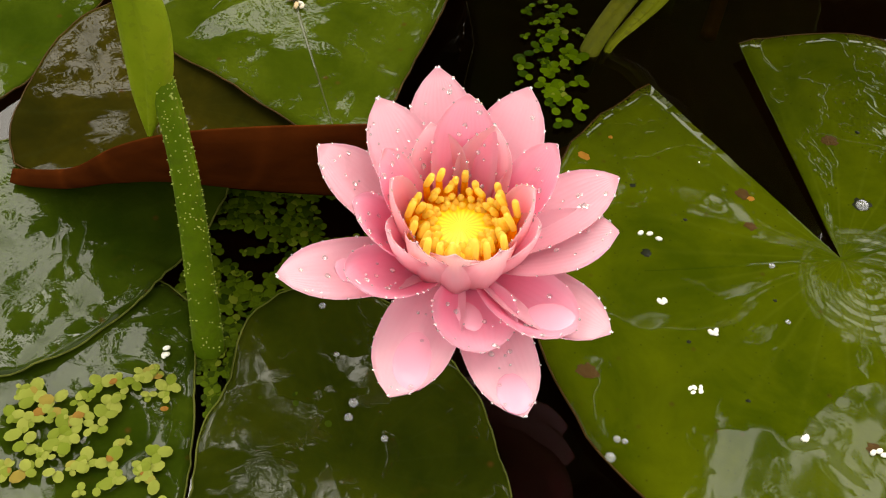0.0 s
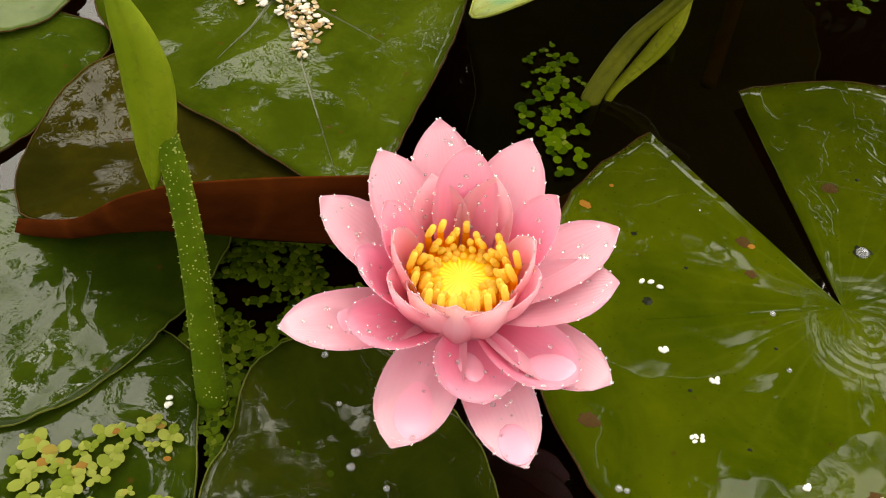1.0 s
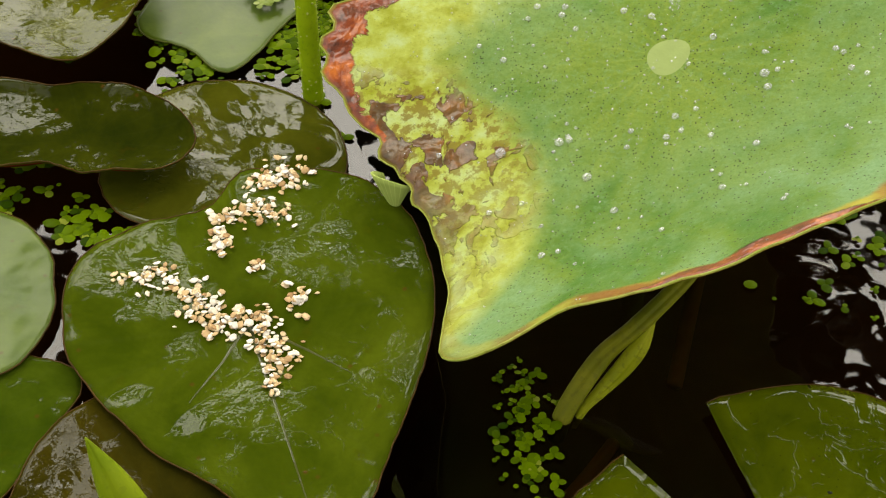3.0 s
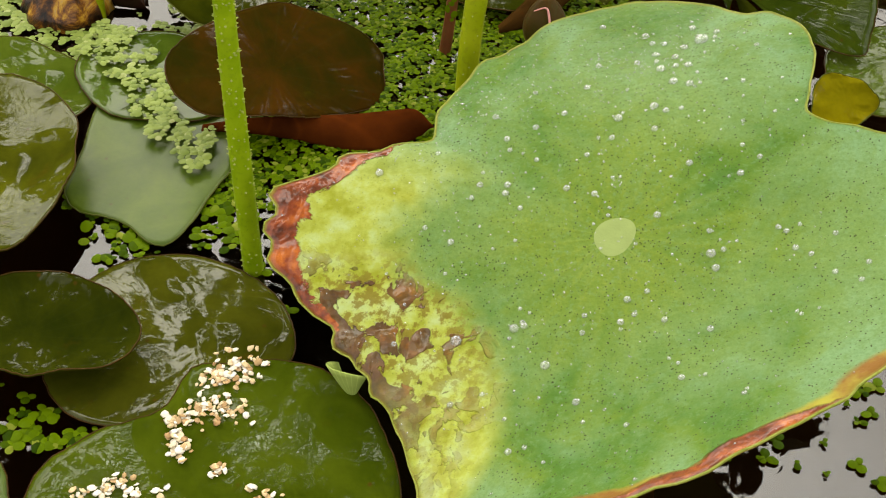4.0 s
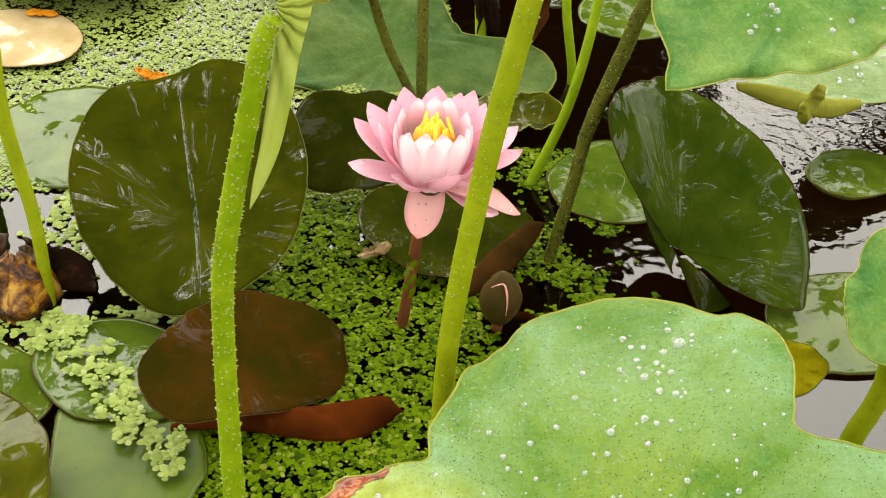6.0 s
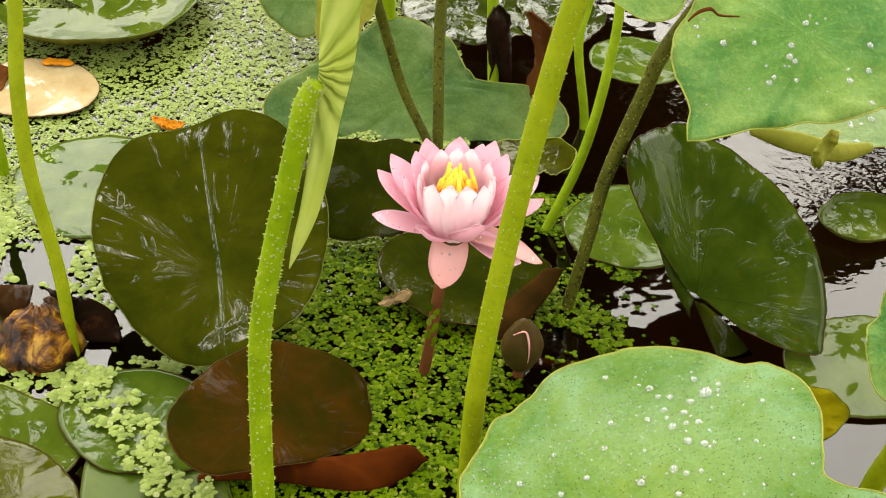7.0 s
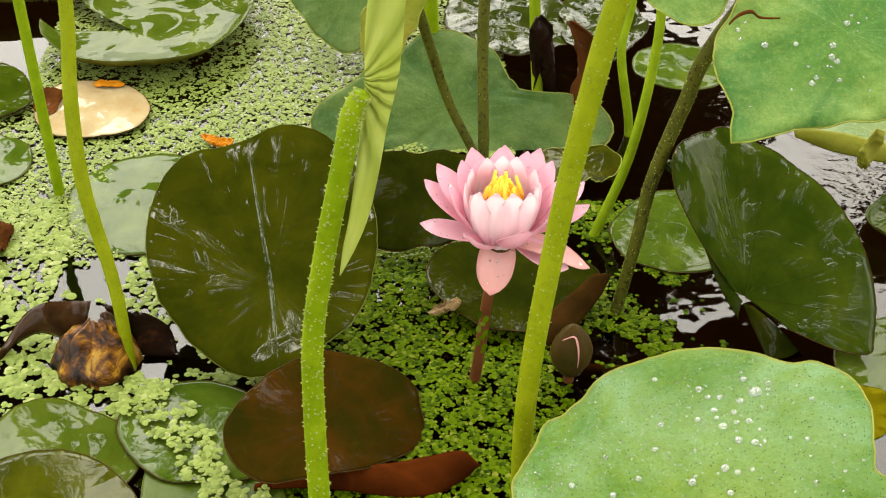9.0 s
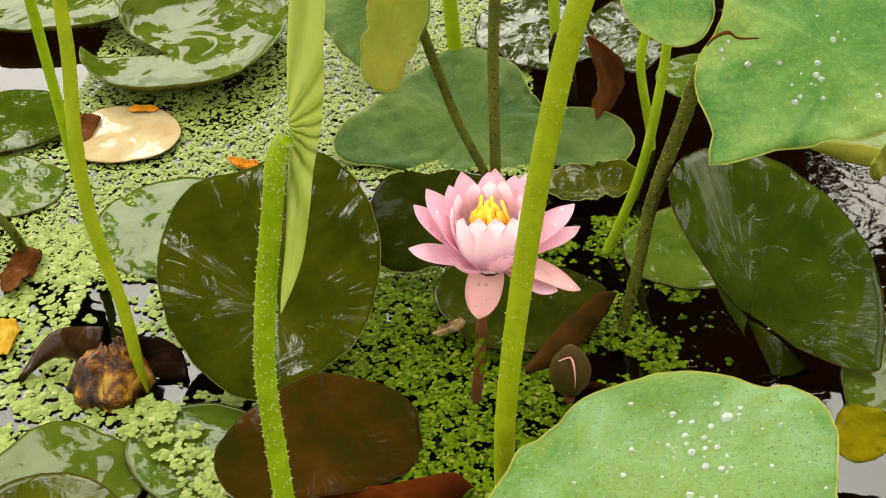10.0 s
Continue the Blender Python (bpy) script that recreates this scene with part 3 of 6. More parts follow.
def leaf(name, label, hub, radii, top, under=UNDER_RED, arc=(0, 360), tilt=(0, 0, 0), cup=0.0, wave=0.002, rim=0.0, folds=(), thick=0.0009,
         category="lily pad", group="", seed=0, height=None, rings=14, spokes=96, veins=9, dish=0.0, ribs=(), rib_material=None, rib_width=0.0011, ragged=None):
    """A leaf blade on its hub: rim radii in mm round the arc, waves, a cupped or raised rim, bent flaps, and its tilt."""
    closed = arc[1] - arc[0] == 360
    count = spokes if closed else spokes + 1
    rr = smooth_curve([r / 1000 for r in radii], count, closed)
    verts = [(0, 0, -dish)]
    for k in range(1, rings + 1):
        f = (k / rings) ** 0.8
        for i in range(count):
            a = radians(arc[0] + (arc[1] - arc[0]) * i / spokes)
            r = rr[i] * f
            wob = noise.noise(Vector((math.cos(a) * f * 2.2, math.sin(a) * f * 2.2, seed * 7.3)))
            fine = noise.noise(Vector((math.cos(a) * f * 9, math.sin(a) * f * 9, seed * 3.1)))
            edge = 1 + 0.012 * noise.noise(Vector((math.cos(a) * 14, math.sin(a) * 14, seed))) * f
            if ragged and ragged[0] < math.degrees(a) < ragged[1]:
                edge += ragged[2] * math.sin(math.pi * (math.degrees(a) - ragged[0]) / (ragged[1] - ragged[0])) * f ** 6 * (noise.noise(Vector((math.degrees(a) * 0.21, 3.3, seed))) - 0.3 * abs(math.sin(math.degrees(a) * 0.3)))
            x, y = r * math.cos(a) * edge, r * math.sin(a) * edge
            z = cup * f * f + wave * (wob * f + 0.35 * fine * f) + rim * max(0.0, f - 0.86) / 0.14 - dish * (1 - f) ** 2
            z -= 0.00004 * abs(math.cos(veins * a)) ** 20 * (1 - f) * min(1, 4 * f)
            if height:
                z += height(x, y)
            p = Vector((x, y, z))
            for fo in folds:
                p = fold_point(p, fo)
            verts.append(p)
    faces = []
    last = count if closed else count - 1
    for i in range(last):
        j = (i + 1) % count
        faces.append((0, 1 + i, 1 + j))
        for k in range(rings - 1):
            a, b = 1 + k * count, 1 + (k + 1) * count
            faces.append((a + i, b + i, b + j, a + j))
    ob = mesh_object(name, verts, faces, [top, under])
    layer = ob.data.uv_layers.new(name="UVMap")
    layer.data.foreach_set("uv", [c for lo in ob.data.loops for c in ((0.5, 0.0) if lo.vertex_index == 0 else (0.5, (((lo.vertex_index - 1) // count + 1) / rings) ** 0.8))])
    ob.matrix_world = pose(*hub, *tilt)
    mod = ob.modifiers.new("thickness", "SOLIDIFY")
    mod.thickness, mod.offset, mod.material_offset = thick, -1, 1
    if category != "dead leaf":
        ring = [Vector(p) for p in verts[-count:]]
        ev, ef, thin = [], [], 0.00055 if category == "lotus leaf" else 0.00042
        for i, p in enumerate(ring):
            fore = ring[(i + 1) % count] if closed else ring[min(i + 1, count - 1)]
            aft = ring[i - 1] if closed else ring[max(i - 1, 0)]
            along = (fore - aft).normalized()
            out = along.cross(Vector((0, 0, 1))).normalized()
            up = out.cross(along)
            ev += [p + (out * math.cos(k * 1.2566) + up * (math.sin(k * 1.2566) - 0.5)) * thin for k in range(5)]
        for i in range(last):
            j = (i + 1) % count
            ef += [(i * 5 + k, i * 5 + (k + 1) % 5, j * 5 + (k + 1) % 5, j * 5 + k) for k in range(5)]
        part("rim", ev, ef, EDGE_PALE if category == "lotus leaf" else EDGE_RED if under == UNDER_RED else EDGE_OLIVE, ob)
    for at, reach in ribs:
        i = round((at - arc[0]) % 360 / (arc[1] - arc[0]) * spokes) % count
        j, h = (i + 1) % count, (i - 1) % count
        n = max(3, int(rings * reach))
        rv, rf = [], []
        for k in range(n + 1):
            c = Vector(verts[0]) if k == 0 else Vector(verts[1 + (k - 1) * count + i])
            side = Vector((-math.sin(radians(at)), math.cos(radians(at)), 0))
            w = rib_width * (1 - 0.75 * k / n)
            rv += [c + side * w + Vector((0, 0, -0.0002)), c + Vector((0, 0, 0.0006 * (1 - 0.5 * k / n))), c - side * w + Vector((0, 0, -0.0002))]
            if k:
                b = 3 * k
                rf += [(b - 3, b - 2, b + 1, b), (b - 2, b - 1, b + 2, b + 1)]
        part("rib", rv, rf, rib_material, ob)
    return tagged(ob, label, category, group)


def ribbon(name, label, one, two, bulge, materials, parent=None, thick=0.0009, across=9, steps=5):
    """A curved flap between two edges of as many points each, bulging to its face by the given amount; world places."""
    n = (len(one) - 1) * steps + 1
    a, b = ([Vector(p) for p in zip(*(smooth_curve([q[k] for q in e], n, False) for k in range(3)))] for e in (one, two))
    verts = []
    for i in range(n):
        along = (a[min(i + 1, n - 1)] - a[max(i - 1, 0)]).normalized()
        face = along.cross(b[i] - a[i]).normalized()
        for j in range(across):
            v = j / (across - 1)
            verts.append(a[i].lerp(b[i], v) + face * bulge * math.sin(math.pi * v))
    faces = [(i * across + j, i * across + across + j, i * across + across + j + 1, i * across + j + 1) for i in range(n - 1) for j in range(across - 1)]
    if parent:
        back = parent.matrix_world.inverted()
        verts = [back @ v for v in verts]
    ob = mesh_object(name, verts, faces, materials, parent)
    mod = ob.modifiers.new("thickness", "SOLIDIFY")
    mod.thickness, mod.offset, mod.material_offset = thick, -1, 1 if isinstance(materials, list) and len(materials) > 1 else 0
    return tagged(ob, label)


def tube(points, radii, sides=12, steps=8):
    """A smooth round tube through the points. Returns vertices and faces."""
    n = max(2, (len(points) - 1) * steps + 1)
    axis = [smooth_curve([p[k] for p in points], n, False) for k in range(3)]
    rad = smooth_curve(list(radii), n, False)
    centre = [Vector((axis[0][i], axis[1][i], axis[2][i])) for i in range(n)]
    verts, side = [], None
    for i, c in enumerate(centre):
        along = (centre[min(i + 1, n - 1)] - centre[max(i - 1, 0)]).normalized()
        ref = Vector((0, 1, 0)) if abs(along.y) < 0.9 else Vector((1, 0, 0))
        side = ((side or ref) - along * along.dot(side or ref)).normalized()
        other = along.cross(side)
        for k in range(sides):
            a = 2 * math.pi * k / sides
            verts.append(c + (side * math.cos(a) + other * math.sin(a)) * rad[i])
    faces = [(i * sides + k, i * sides + (k + 1) % sides, (i + 1) * sides + (k + 1) % sides, (i + 1) * sides + k) for i in range(n - 1) for k in range(sides)]
    faces += [tuple(range(sides))[::-1], tuple(range((n - 1) * sides, n * sides))]
    return verts, faces


def empty(name, place, label, category, group=""):
    ob = new(name)
    ob.location = place
    ob.empty_display_size = 0.01
    return tagged(ob, label, category, group)


def part(name, verts, faces, material, parent, label=""):
    """One mesh under a thing or a part; the vertices are given in the thing's own axes."""
    ob = mesh_object(name, verts, faces, material, parent)
    return tagged(ob, label) if label else ob


def prickles(points, radii, count, size, rng):
    """Small cones all over a tube, as one lot."""
    verts, faces = [], []
    n = len(points)
    xs = [smooth_curve([p[k] for p in points], 60, False) for k in range(3)]
    rs = smooth_curve(list(radii), 60, False)
    for _ in range(count):
        u = rng.random() * 58.9
        i, f = int(u), u - int(u)
        c = Vector([xs[k][i] * (1 - f) + xs[k][i + 1] * f for k in range(3)])
        along = Vector([xs[k][i + 1] - xs[k][i] for k in range(3)]).normalized()
        ref = along.orthogonal().normalized()
        out = Matrix.Rotation(rng.random() * 6.283, 3, along) @ ref
        side = along.cross(out)
        r = rs[i]
        s = size * rng.uniform(0.6, 1.2)
        b = len(verts)
        for k in range(4):
            a = k * math.pi / 2
            verts.append(c + out * r * 0.96 + (along * math.cos(a) + side * math.sin(a)) * s * 0.55)
        verts.append(c + out * (r + s * 0.8) + along * s * 0.3)
        faces += [(b + k, b + (k + 1) % 4, b + 4) for k in range(4)]
    return verts, faces


def stalk(name, label, points, radii, material, thorns=0, thorn_size=0.0009, seed=1, group="", category="lotus shoot"):
    """A leaf stalk with its prickles, standing on its foot."""
    foot = Vector(points[0])
    local = [Vector(p) - foot for p in points]
    ob = empty(name, foot, label, category, group)
    v, f = tube(local, radii)
    st = part("stem", v, f, material, ob)
    if thorns:
        v, f = prickles(local, radii, thorns, thorn_size, random.Random(seed))
        tagged(part("prickles", v, f, PRICKLE, st, "tiny pale prickles"), kind="stuff")
    return ob


def petal_mesh(length, width, cup, curl, sag=0.08, thick=0.0009, rows=14, cols=8, point=0.72):
    """A boat-shaped petal along +y from its foot, with z as its inner side."""
    verts, uv, faces = [], [], []
    for side in (0, 1):
        for i in range(rows + 1):
            v = i / rows
            if v < 0.5:
                w = width * (0.42 + 0.58 * math.sin(math.pi / 2 * v / 0.5))
            else:
                w = width * max(0.02, math.cos(math.pi / 2 * ((v - 0.5) / 0.5) ** 1.55)) ** point
            for j in range(cols + 1):
                u = j / cols * 2 - 1
                x = u * w / 2
                z = cup * width * (u * u) * math.sin(math.pi * min(1, v + 0.08)) + curl * length * v * v - sag * length * math.sin(math.pi * v)
                if side:
                    z -= thick * (1.0 - 0.7 * abs(u)) + 0.0001
                verts.append((x, v * length, z))
                uv.append((u * 0.496 + 0.498 + side, v))
    w1, per = cols + 1, (rows + 1) * (cols + 1)
    for i in range(rows):
        for j in range(cols):
            a = i * w1 + j
            faces.append((a, a + 1, a + 1 + w1, a + w1))
            faces.append((per + a, per + a + w1, per + a + 1 + w1, per + a + 1))
    rim = [i * w1 for i in range(rows + 1)] + [rows * w1 + j for j in range(1, w1)] + [i * w1 + cols for i in range(rows - 1, -1, -1)] + [j for j in range(cols - 1, 0, -1)]
    for a, b in zip(rim, rim[1:] + rim[:1]):
        faces.append((b, a, per + a, per + b))
    return verts, faces, uv


def add_petal(flower, azimuth, rise, length, width, material, cup=0.25, curl=0.0, foot=0.006, twist=0.0, name="petal", sag=0.08, point=0.72):
    v, f, uv = petal_mesh(length, width, cup, curl, sag, point=point)
    ob = mesh_object(name, v, f, material, flower)
    layer = ob.data.uv_layers.new(name="UVMap")
    for loop in ob.data.loops:
        layer.data[loop.index].uv = uv[loop.vertex_index]
    out = Vector((math.cos(radians(azimuth)), math.sin(radians(azimuth)), 0))
    ob.matrix_basis = Matrix.Translation(out * foot) @ Matrix.Rotation(radians(azimuth - 90), 4, "Z") @ Matrix.Rotation(radians(rise), 4, "X") @ Matrix.Rotation(radians(twist), 4, "Y")
    return ob


def dome(radius, height, rings=5, sides=14):
    """A flattened dome with a flat foot."""
    verts, faces = [(0, 0, height)], []
    for k in range(1, rings + 1):
        a = k / rings * math.pi / 2
        for i in range(sides):
            b = 2 * math.pi * i / sides
            verts.append((radius * math.sin(a) * math.cos(b), radius * math.sin(a) * math.sin(b), height * math.cos(a)))
    for i in range(sides):
        j = (i + 1) % sides
        faces.append((0, 1 + i, 1 + j))
        for k in range(rings - 1):
            a = 1 + k * sides
            faces.append((a + i, a + sides + i, a + sides + j, a + j))
    faces.append(tuple(range(1 + (rings - 1) * sides, 1 + rings * sides))[::-1])
    return verts, faces


def stamens(flower, count, ring, height, rise, seed, size=0.0013, inward=0.5, lift=0.004):
    """Fingers that stand round the disc and bend in over it."""
    rng = random.Random(seed)
    for k in range(count):
        az = 360 * k / count + rng.uniform(-6, 6)
        h = height * rng.uniform(0.75, 1.15)
        lean = radians(rise + rng.uniform(-8, 8))
        out = Vector((math.cos(radians(az)), math.sin(radians(az)), 0))
        a = out * ring * rng.uniform(0.94, 1.06) + Vector((0, 0, lift - 0.002))
        b = a + (out * math.cos(lean) + Vector((0, 0, math.sin(lean)))) * h * 0.55
        c = b + (out * math.cos(lean + inward) + Vector((0, 0, math.sin(lean + inward)))) * h * 0.45
        v, f = tube([a, b], [size * 1.15, size], 7, 3)
        st = part("stamen", v, f, STAMEN, flower)
        v, f = tube([b, b + (c - b) * 0.6, c, c + (c - b).normalized() * size * 0.5], [size, size * 1.1, size * 0.9, size * 0.35], 7, 3)
        part("anther", v, f, ANTHER, st)


# ---- pond ----


def sheet(name, half, z, material, label, category):
    """One flat sheet, finer round the middle, that reaches the horizon."""
    marks = [-half, -30, -6, -2] + [k / 10 for k in range(-12, 13)] + [2, 6, 30, half]
    n = len(marks)
    verts = [(x, 0.4 + y, z) for y in marks for x in marks]
    faces = [(j * n + i, j * n + i + 1, j * n + n + i + 1, j * n + n + i) for j in range(n - 1) for i in range(n - 1)]
    return tagged(mesh_object(name, verts, faces, material, None, False), label, category, kind="structure")


sheet("ground", 400.0, -0.16, MUD, "dark mud on the pond bed", "pond bed")
sheet("water", 400.0, 0.0, WATER, "still dark brown pond water", "water")


# ---- unseen trees, added so that the wet leaves and the water mirror dark shapes ----
BARK = plain("bark", (0.06, 0.05, 0.035), 0.8, 0.5, 20)


def foliage_material():
    m = Nodes("tree_foliage")
    m.set(Base_Color=m.ramp(m.island(), (0.0, (0.02, 0.035, 0.01)), (1.0, (0.05, 0.075, 0.02))), Roughness=0.6)
    return m.mat


FOLIAGE = foliage_material()


def tree(foot, top, spread, depth, clumps, seed):
    """A tapered trunk leaning out to its crown's middle, limbs, and a crown of leaf clumps with gaps."""
    rng = random.Random(seed)
    top = Vector(top) - Vector((*foot, 0))
    ob = empty("tree", (*foot, 0), "unseen dark broad-leaved tree added over the pond to darken reflections", "tree", "trees round the pond")
    v, f = tube([(0, 0, -0.2), (top.x * 0.1, top.y * 0.1, top.z * 0.4), (top.x * 0.5, top.y * 0.5, top.z * 0.8), top], [0.16, 0.13, 0.09, 0.04], 10, 6)
    part("trunk", v, f, BARK, ob)
    verts, faces, lv, lf = [], [], [], []
    for k in range(clumps):
        a = rng.uniform(0, 6.283)
        d = spread * math.sqrt(rng.random())
        c = top + Vector((math.cos(a) * d, math.sin(a) * d, rng.uniform(-depth, depth)))
        v, f = tube([top * 0.85, top * 0.4 + c * 0.6 + Vector((0, 0, 0.1)), c], [0.035, 0.022, 0.006], 6, 3)
        b = len(lv)
        lv += v
        lf += [tuple(i + b for i in q) for q in f]
        for _ in range(40):
            p = c + Vector((rng.gauss(0, 0.17), rng.gauss(0, 0.17), rng.gauss(0, 0.12)))
            m = Matrix.Translation(p) @ Euler((rng.uniform(-1, 1), rng.uniform(-1, 1), rng.uniform(0, 6.3))).to_matrix().to_4x4()
            b = len(verts)
            s1, s2 = rng.uniform(0.09, 0.16), rng.uniform(0.05, 0.08)
            verts += [m @ Vector(q) for q in ((-s1, 0, 0), (0, -s2, 0.01), (s1, 0, 0), (0, s2, 0.01))]
            faces.append((b, b + 1, b + 2, b + 3))
    part("limbs", lv, lf, BARK, ob)
    tagged(part("crown", verts, faces, FOLIAGE, ob), kind="stuff")
    return ob


# Crowns stand where their mirror image should darken pads and water.
for k, (foot, top, spread, depth, n) in enumerate((((2.6, 4.0), (-0.1, 3.15, 3.0), 0.85, 0.3, 52), ((-3.2, 1.0), (-0.8, 0.2, 3.3), 1.1, 0.3, 30), ((3.6, 0.9), (2.0, 0.5, 3.2), 1.0, 0.3, 32), ((-2.6, 4.6), (0.08, 1.62, 3.2), 0.32, 0.2, 15), ((-3.0, 3.0), (-0.9, 2.35, 3.3), 0.65, 0.3, 30), ((1.0, 6.4), (0.65, 4.9, 3.0), 0.55, 0.3, 40), ((0.2, 7.6), (0.7, 6.15, 3.1), 0.7, 0.3, 50))):
    tree(foot, top, spread, depth, n, 60 + k)

BLEMISHES = []

# ---- lily pads round the near flower ----
PADS = "lily pads"
notched = leaf("lily_pad", "large wet green lily pad with a wide open notch", (0.174, 0.049, 0.004), (115, 119, 121, 125, 132, 137, 142, 149, 140, 121, 103, 90, 87, 84, 94, 105, 123, 131, 129, 123),
     PAD_POND, UNDER_RED, arc=(142, 477), wave=0.003, cup=0.002, group=PADS, seed=1, dish=0.002, ribs=((200, 0.6), (30, 0.6)), rib_material=PAD_GREEN)
lower = leaf("lily_pad", "dark wet lily pad lying below the pink flower", (0.011, -0.093, 0.003), (59, 53, 53, 58, 68, 77, 76, 57, 55, 55, 63, 70, 73, 74, 70, 64),
     PAD_SOAKED, UNDER_OLIVE, wave=0.005, group=PADS, seed=2)
leaf("lily_pad", "dull green lily pad strewn with yellow duckweed", (-0.102, -0.12, 0.0025), (61, 60, 66, 84, 83, 60, 62, 63, 61, 59, 58, 57, 60, 64, 70, 69),
     PAD_MOSS, UNDER_OLIVE, wave=0.002, group=PADS, seed=3)
rounded = leaf("lily_pad", "wet deep green lily pad with a rounded edge", (-0.128, -0.028, 0.006), (48, 58, 72, 65, 60, 59, 61, 70, 77, 81, 80, 76, 68, 57, 48, 46),
     PAD_MOSS, UNDER_OLIVE, wave=0.004, group=PADS, seed=4)
folded = leaf("lily_pad", "brown lily pad with its edge folded up, red below", (-0.106, 0.05, 0.0082), (87, 76, 65, 60, 59, 63, 67, 77, 78, 75, 74, 72, 69, 70, 73, 72, 53, 43, 39, 38, 40, 45, 57, 85),
     PAD_FOLD, UNDER_RED, wave=0.003, group=PADS, seed=5, rings=22)
bpy.context.view_layer.update()
ribbon("folded_edge", "dark red underside of the folded edge", [(-0.1593, -0.0051, 0.0090), (-0.1381, 0.0005, 0.0060), (-0.1201, 0.0047, 0.0060), (-0.0981, 0.0110, 0.0050), (-0.0643, 0.0182, 0.0020), (-0.0301, 0.0257, 0.0010), (-0.0074, 0.0310, 0.0010)],
       [(-0.1585, -0.0051, 0.0120), (-0.1271, -0.0132, 0.0300), (-0.0991, -0.0224, 0.0600), (-0.0759, -0.0212, 0.0730), (-0.0457, -0.0154, 0.0795), (-0.0177, -0.0057, 0.0790), (0.0005, 0.0031, 0.0760)], 0.006, [UNDER_RED, PAD_FOLD], folded)


def heart_height(x, y):
    """The heart-shaped pad lies on its neighbour and lifts towards the far end."""
    return max(0.0, 0.19 * (y + 0.022)) + 0.1 * max(0.0, abs(x) - 0.05) ** 1.3


leaf("lily_pad", "green heart-shaped lily pad littered with pale seed husks", (-0.101, 0.157, 0.012), (88, 89, 91, 93, 97, 99, 98, 94, 90, 89, 74, 74, 81, 88, 94, 93, 89, 86, 81, 79, 78, 81, 85, 92, 108, 131, 119, 102, 93, 89),
     PAD_HEART, UNDER_RED, height=heart_height, wave=0.003, group=PADS, seed=6, ribs=((-61, 0.95), (-20, 0.6), (-105, 0.6)), rib_material=RIB, rib_width=0.0012)
leaf("lily_pad", "deep green lily pad half under its neighbours", (-0.216, 0.073, 0.003), (39, 47, 62, 57, 51, 48, 49, 47, 44, 43, 43, 43, 48, 52, 45, 41), PAD_MID, group=PADS, seed=7)
leaf("lily_pad", "pale green round lily pad mirroring the sky", (-0.246, 0.156, 0.006), (45, 41, 44, 48, 56, 62, 61, 56, 47, 42, 44, 46, 52, 59, 57, 50), PAD_FLOOD, group=PADS, seed=8)
leaf("lily_pad", "dark lily pad with a raised reddish rim", (-0.23, 0.271, 0.014), (65, 56, 48, 42, 40, 42, 46, 78, 96, 80, 57, 34, 33, 38, 42, 59), PAD_DARK, UNDER_RED, cup=0.006, rim=0.003, group=PADS, seed=9)
leaf("lily_pad", "olive lily pad mirroring the sky behind the littered pad", (-0.137, 0.282, 0.004), (52, 52, 54, 58, 65, 75, 83, 86, 83, 84, 78, 64, 52, 48, 45, 49), PAD_OLIVE, group=PADS, seed=10)
leaf("lily_pad", "olive green cupped lily pad, wet with rain", (-0.283, 0.394, 0.02), (48, 47, 55, 64, 78, 89, 92, 83, 69, 64, 63, 67, 72, 82, 62, 51), PAD_CUPPED, UNDER_RED, cup=0.01, group=PADS, seed=11)
leaf("lily_pad", "wet pale green lily pad with duckweed on it", (-0.2, 0.43, 0.004), (50, 51, 54, 63, 71, 82, 83, 79, 61, 50, 47, 49, 57, 59, 54, 58, 76, 62, 51, 48), PAD_FLOOD, UNDER_OLIVE, wave=0.0003, group=PADS, seed=12)
leaf("lily_pad", "wet pale lily pad flooded by rain", (-0.3, 0.5, 0.004), (46, 40, 38, 38, 42, 57, 66, 66, 75, 76, 62, 58, 55, 52, 50, 48), PAD_POOL, wave=0.001, group=PADS, seed=13)
leaf("lily_pad", "small pale lily pad flooded by rain", (-0.215, 0.52, 0.006), (56, 50, 46, 45, 48, 52, 56, 62, 60, 54, 52, 52, 50, 54, 60, 60), PAD_PALE, wave=0.001, group=PADS, seed=14)
russet = leaf("lily_pad", "russet lily pad leaning from the water with a folded lobe", (-0.1324, 0.495, 0.0356), (61, 80, 85, 92, 84, 74, 66, 57, 51, 48, 48, 49, 54, 63, 75, 79, 73, 55, 45, 40, 38, 39, 43, 49),
              PAD_RED, UNDER_RED, tilt=(6, 29, 0), wave=0.0025, dish=0.003, group=PADS, seed=15)
bpy.context.view_layer.update()
ribbon("folded_lobe", "red-brown underside of the folded lobe", [(-0.1766, 0.468, 0.004), (-0.146, 0.4698, 0.001), (-0.113, 0.4655, 0.001), (-0.0764, 0.4593, 0.001), (-0.0545, 0.4635, 0.001), (-0.0378, 0.4762, 0.001), (-0.0298, 0.4864, 0.004)],
       [(-0.1756, 0.467, 0.008), (-0.1453, 0.4671, 0.016), (-0.1132, 0.4736, 0.016), (-0.0843, 0.4781, 0.016), (-0.0586, 0.4847, 0.016), (-0.0401, 0.4882, 0.0165), (-0.0302, 0.4855, 0.009)], 0.004, [UNDER_RED, PAD_RED], russet)
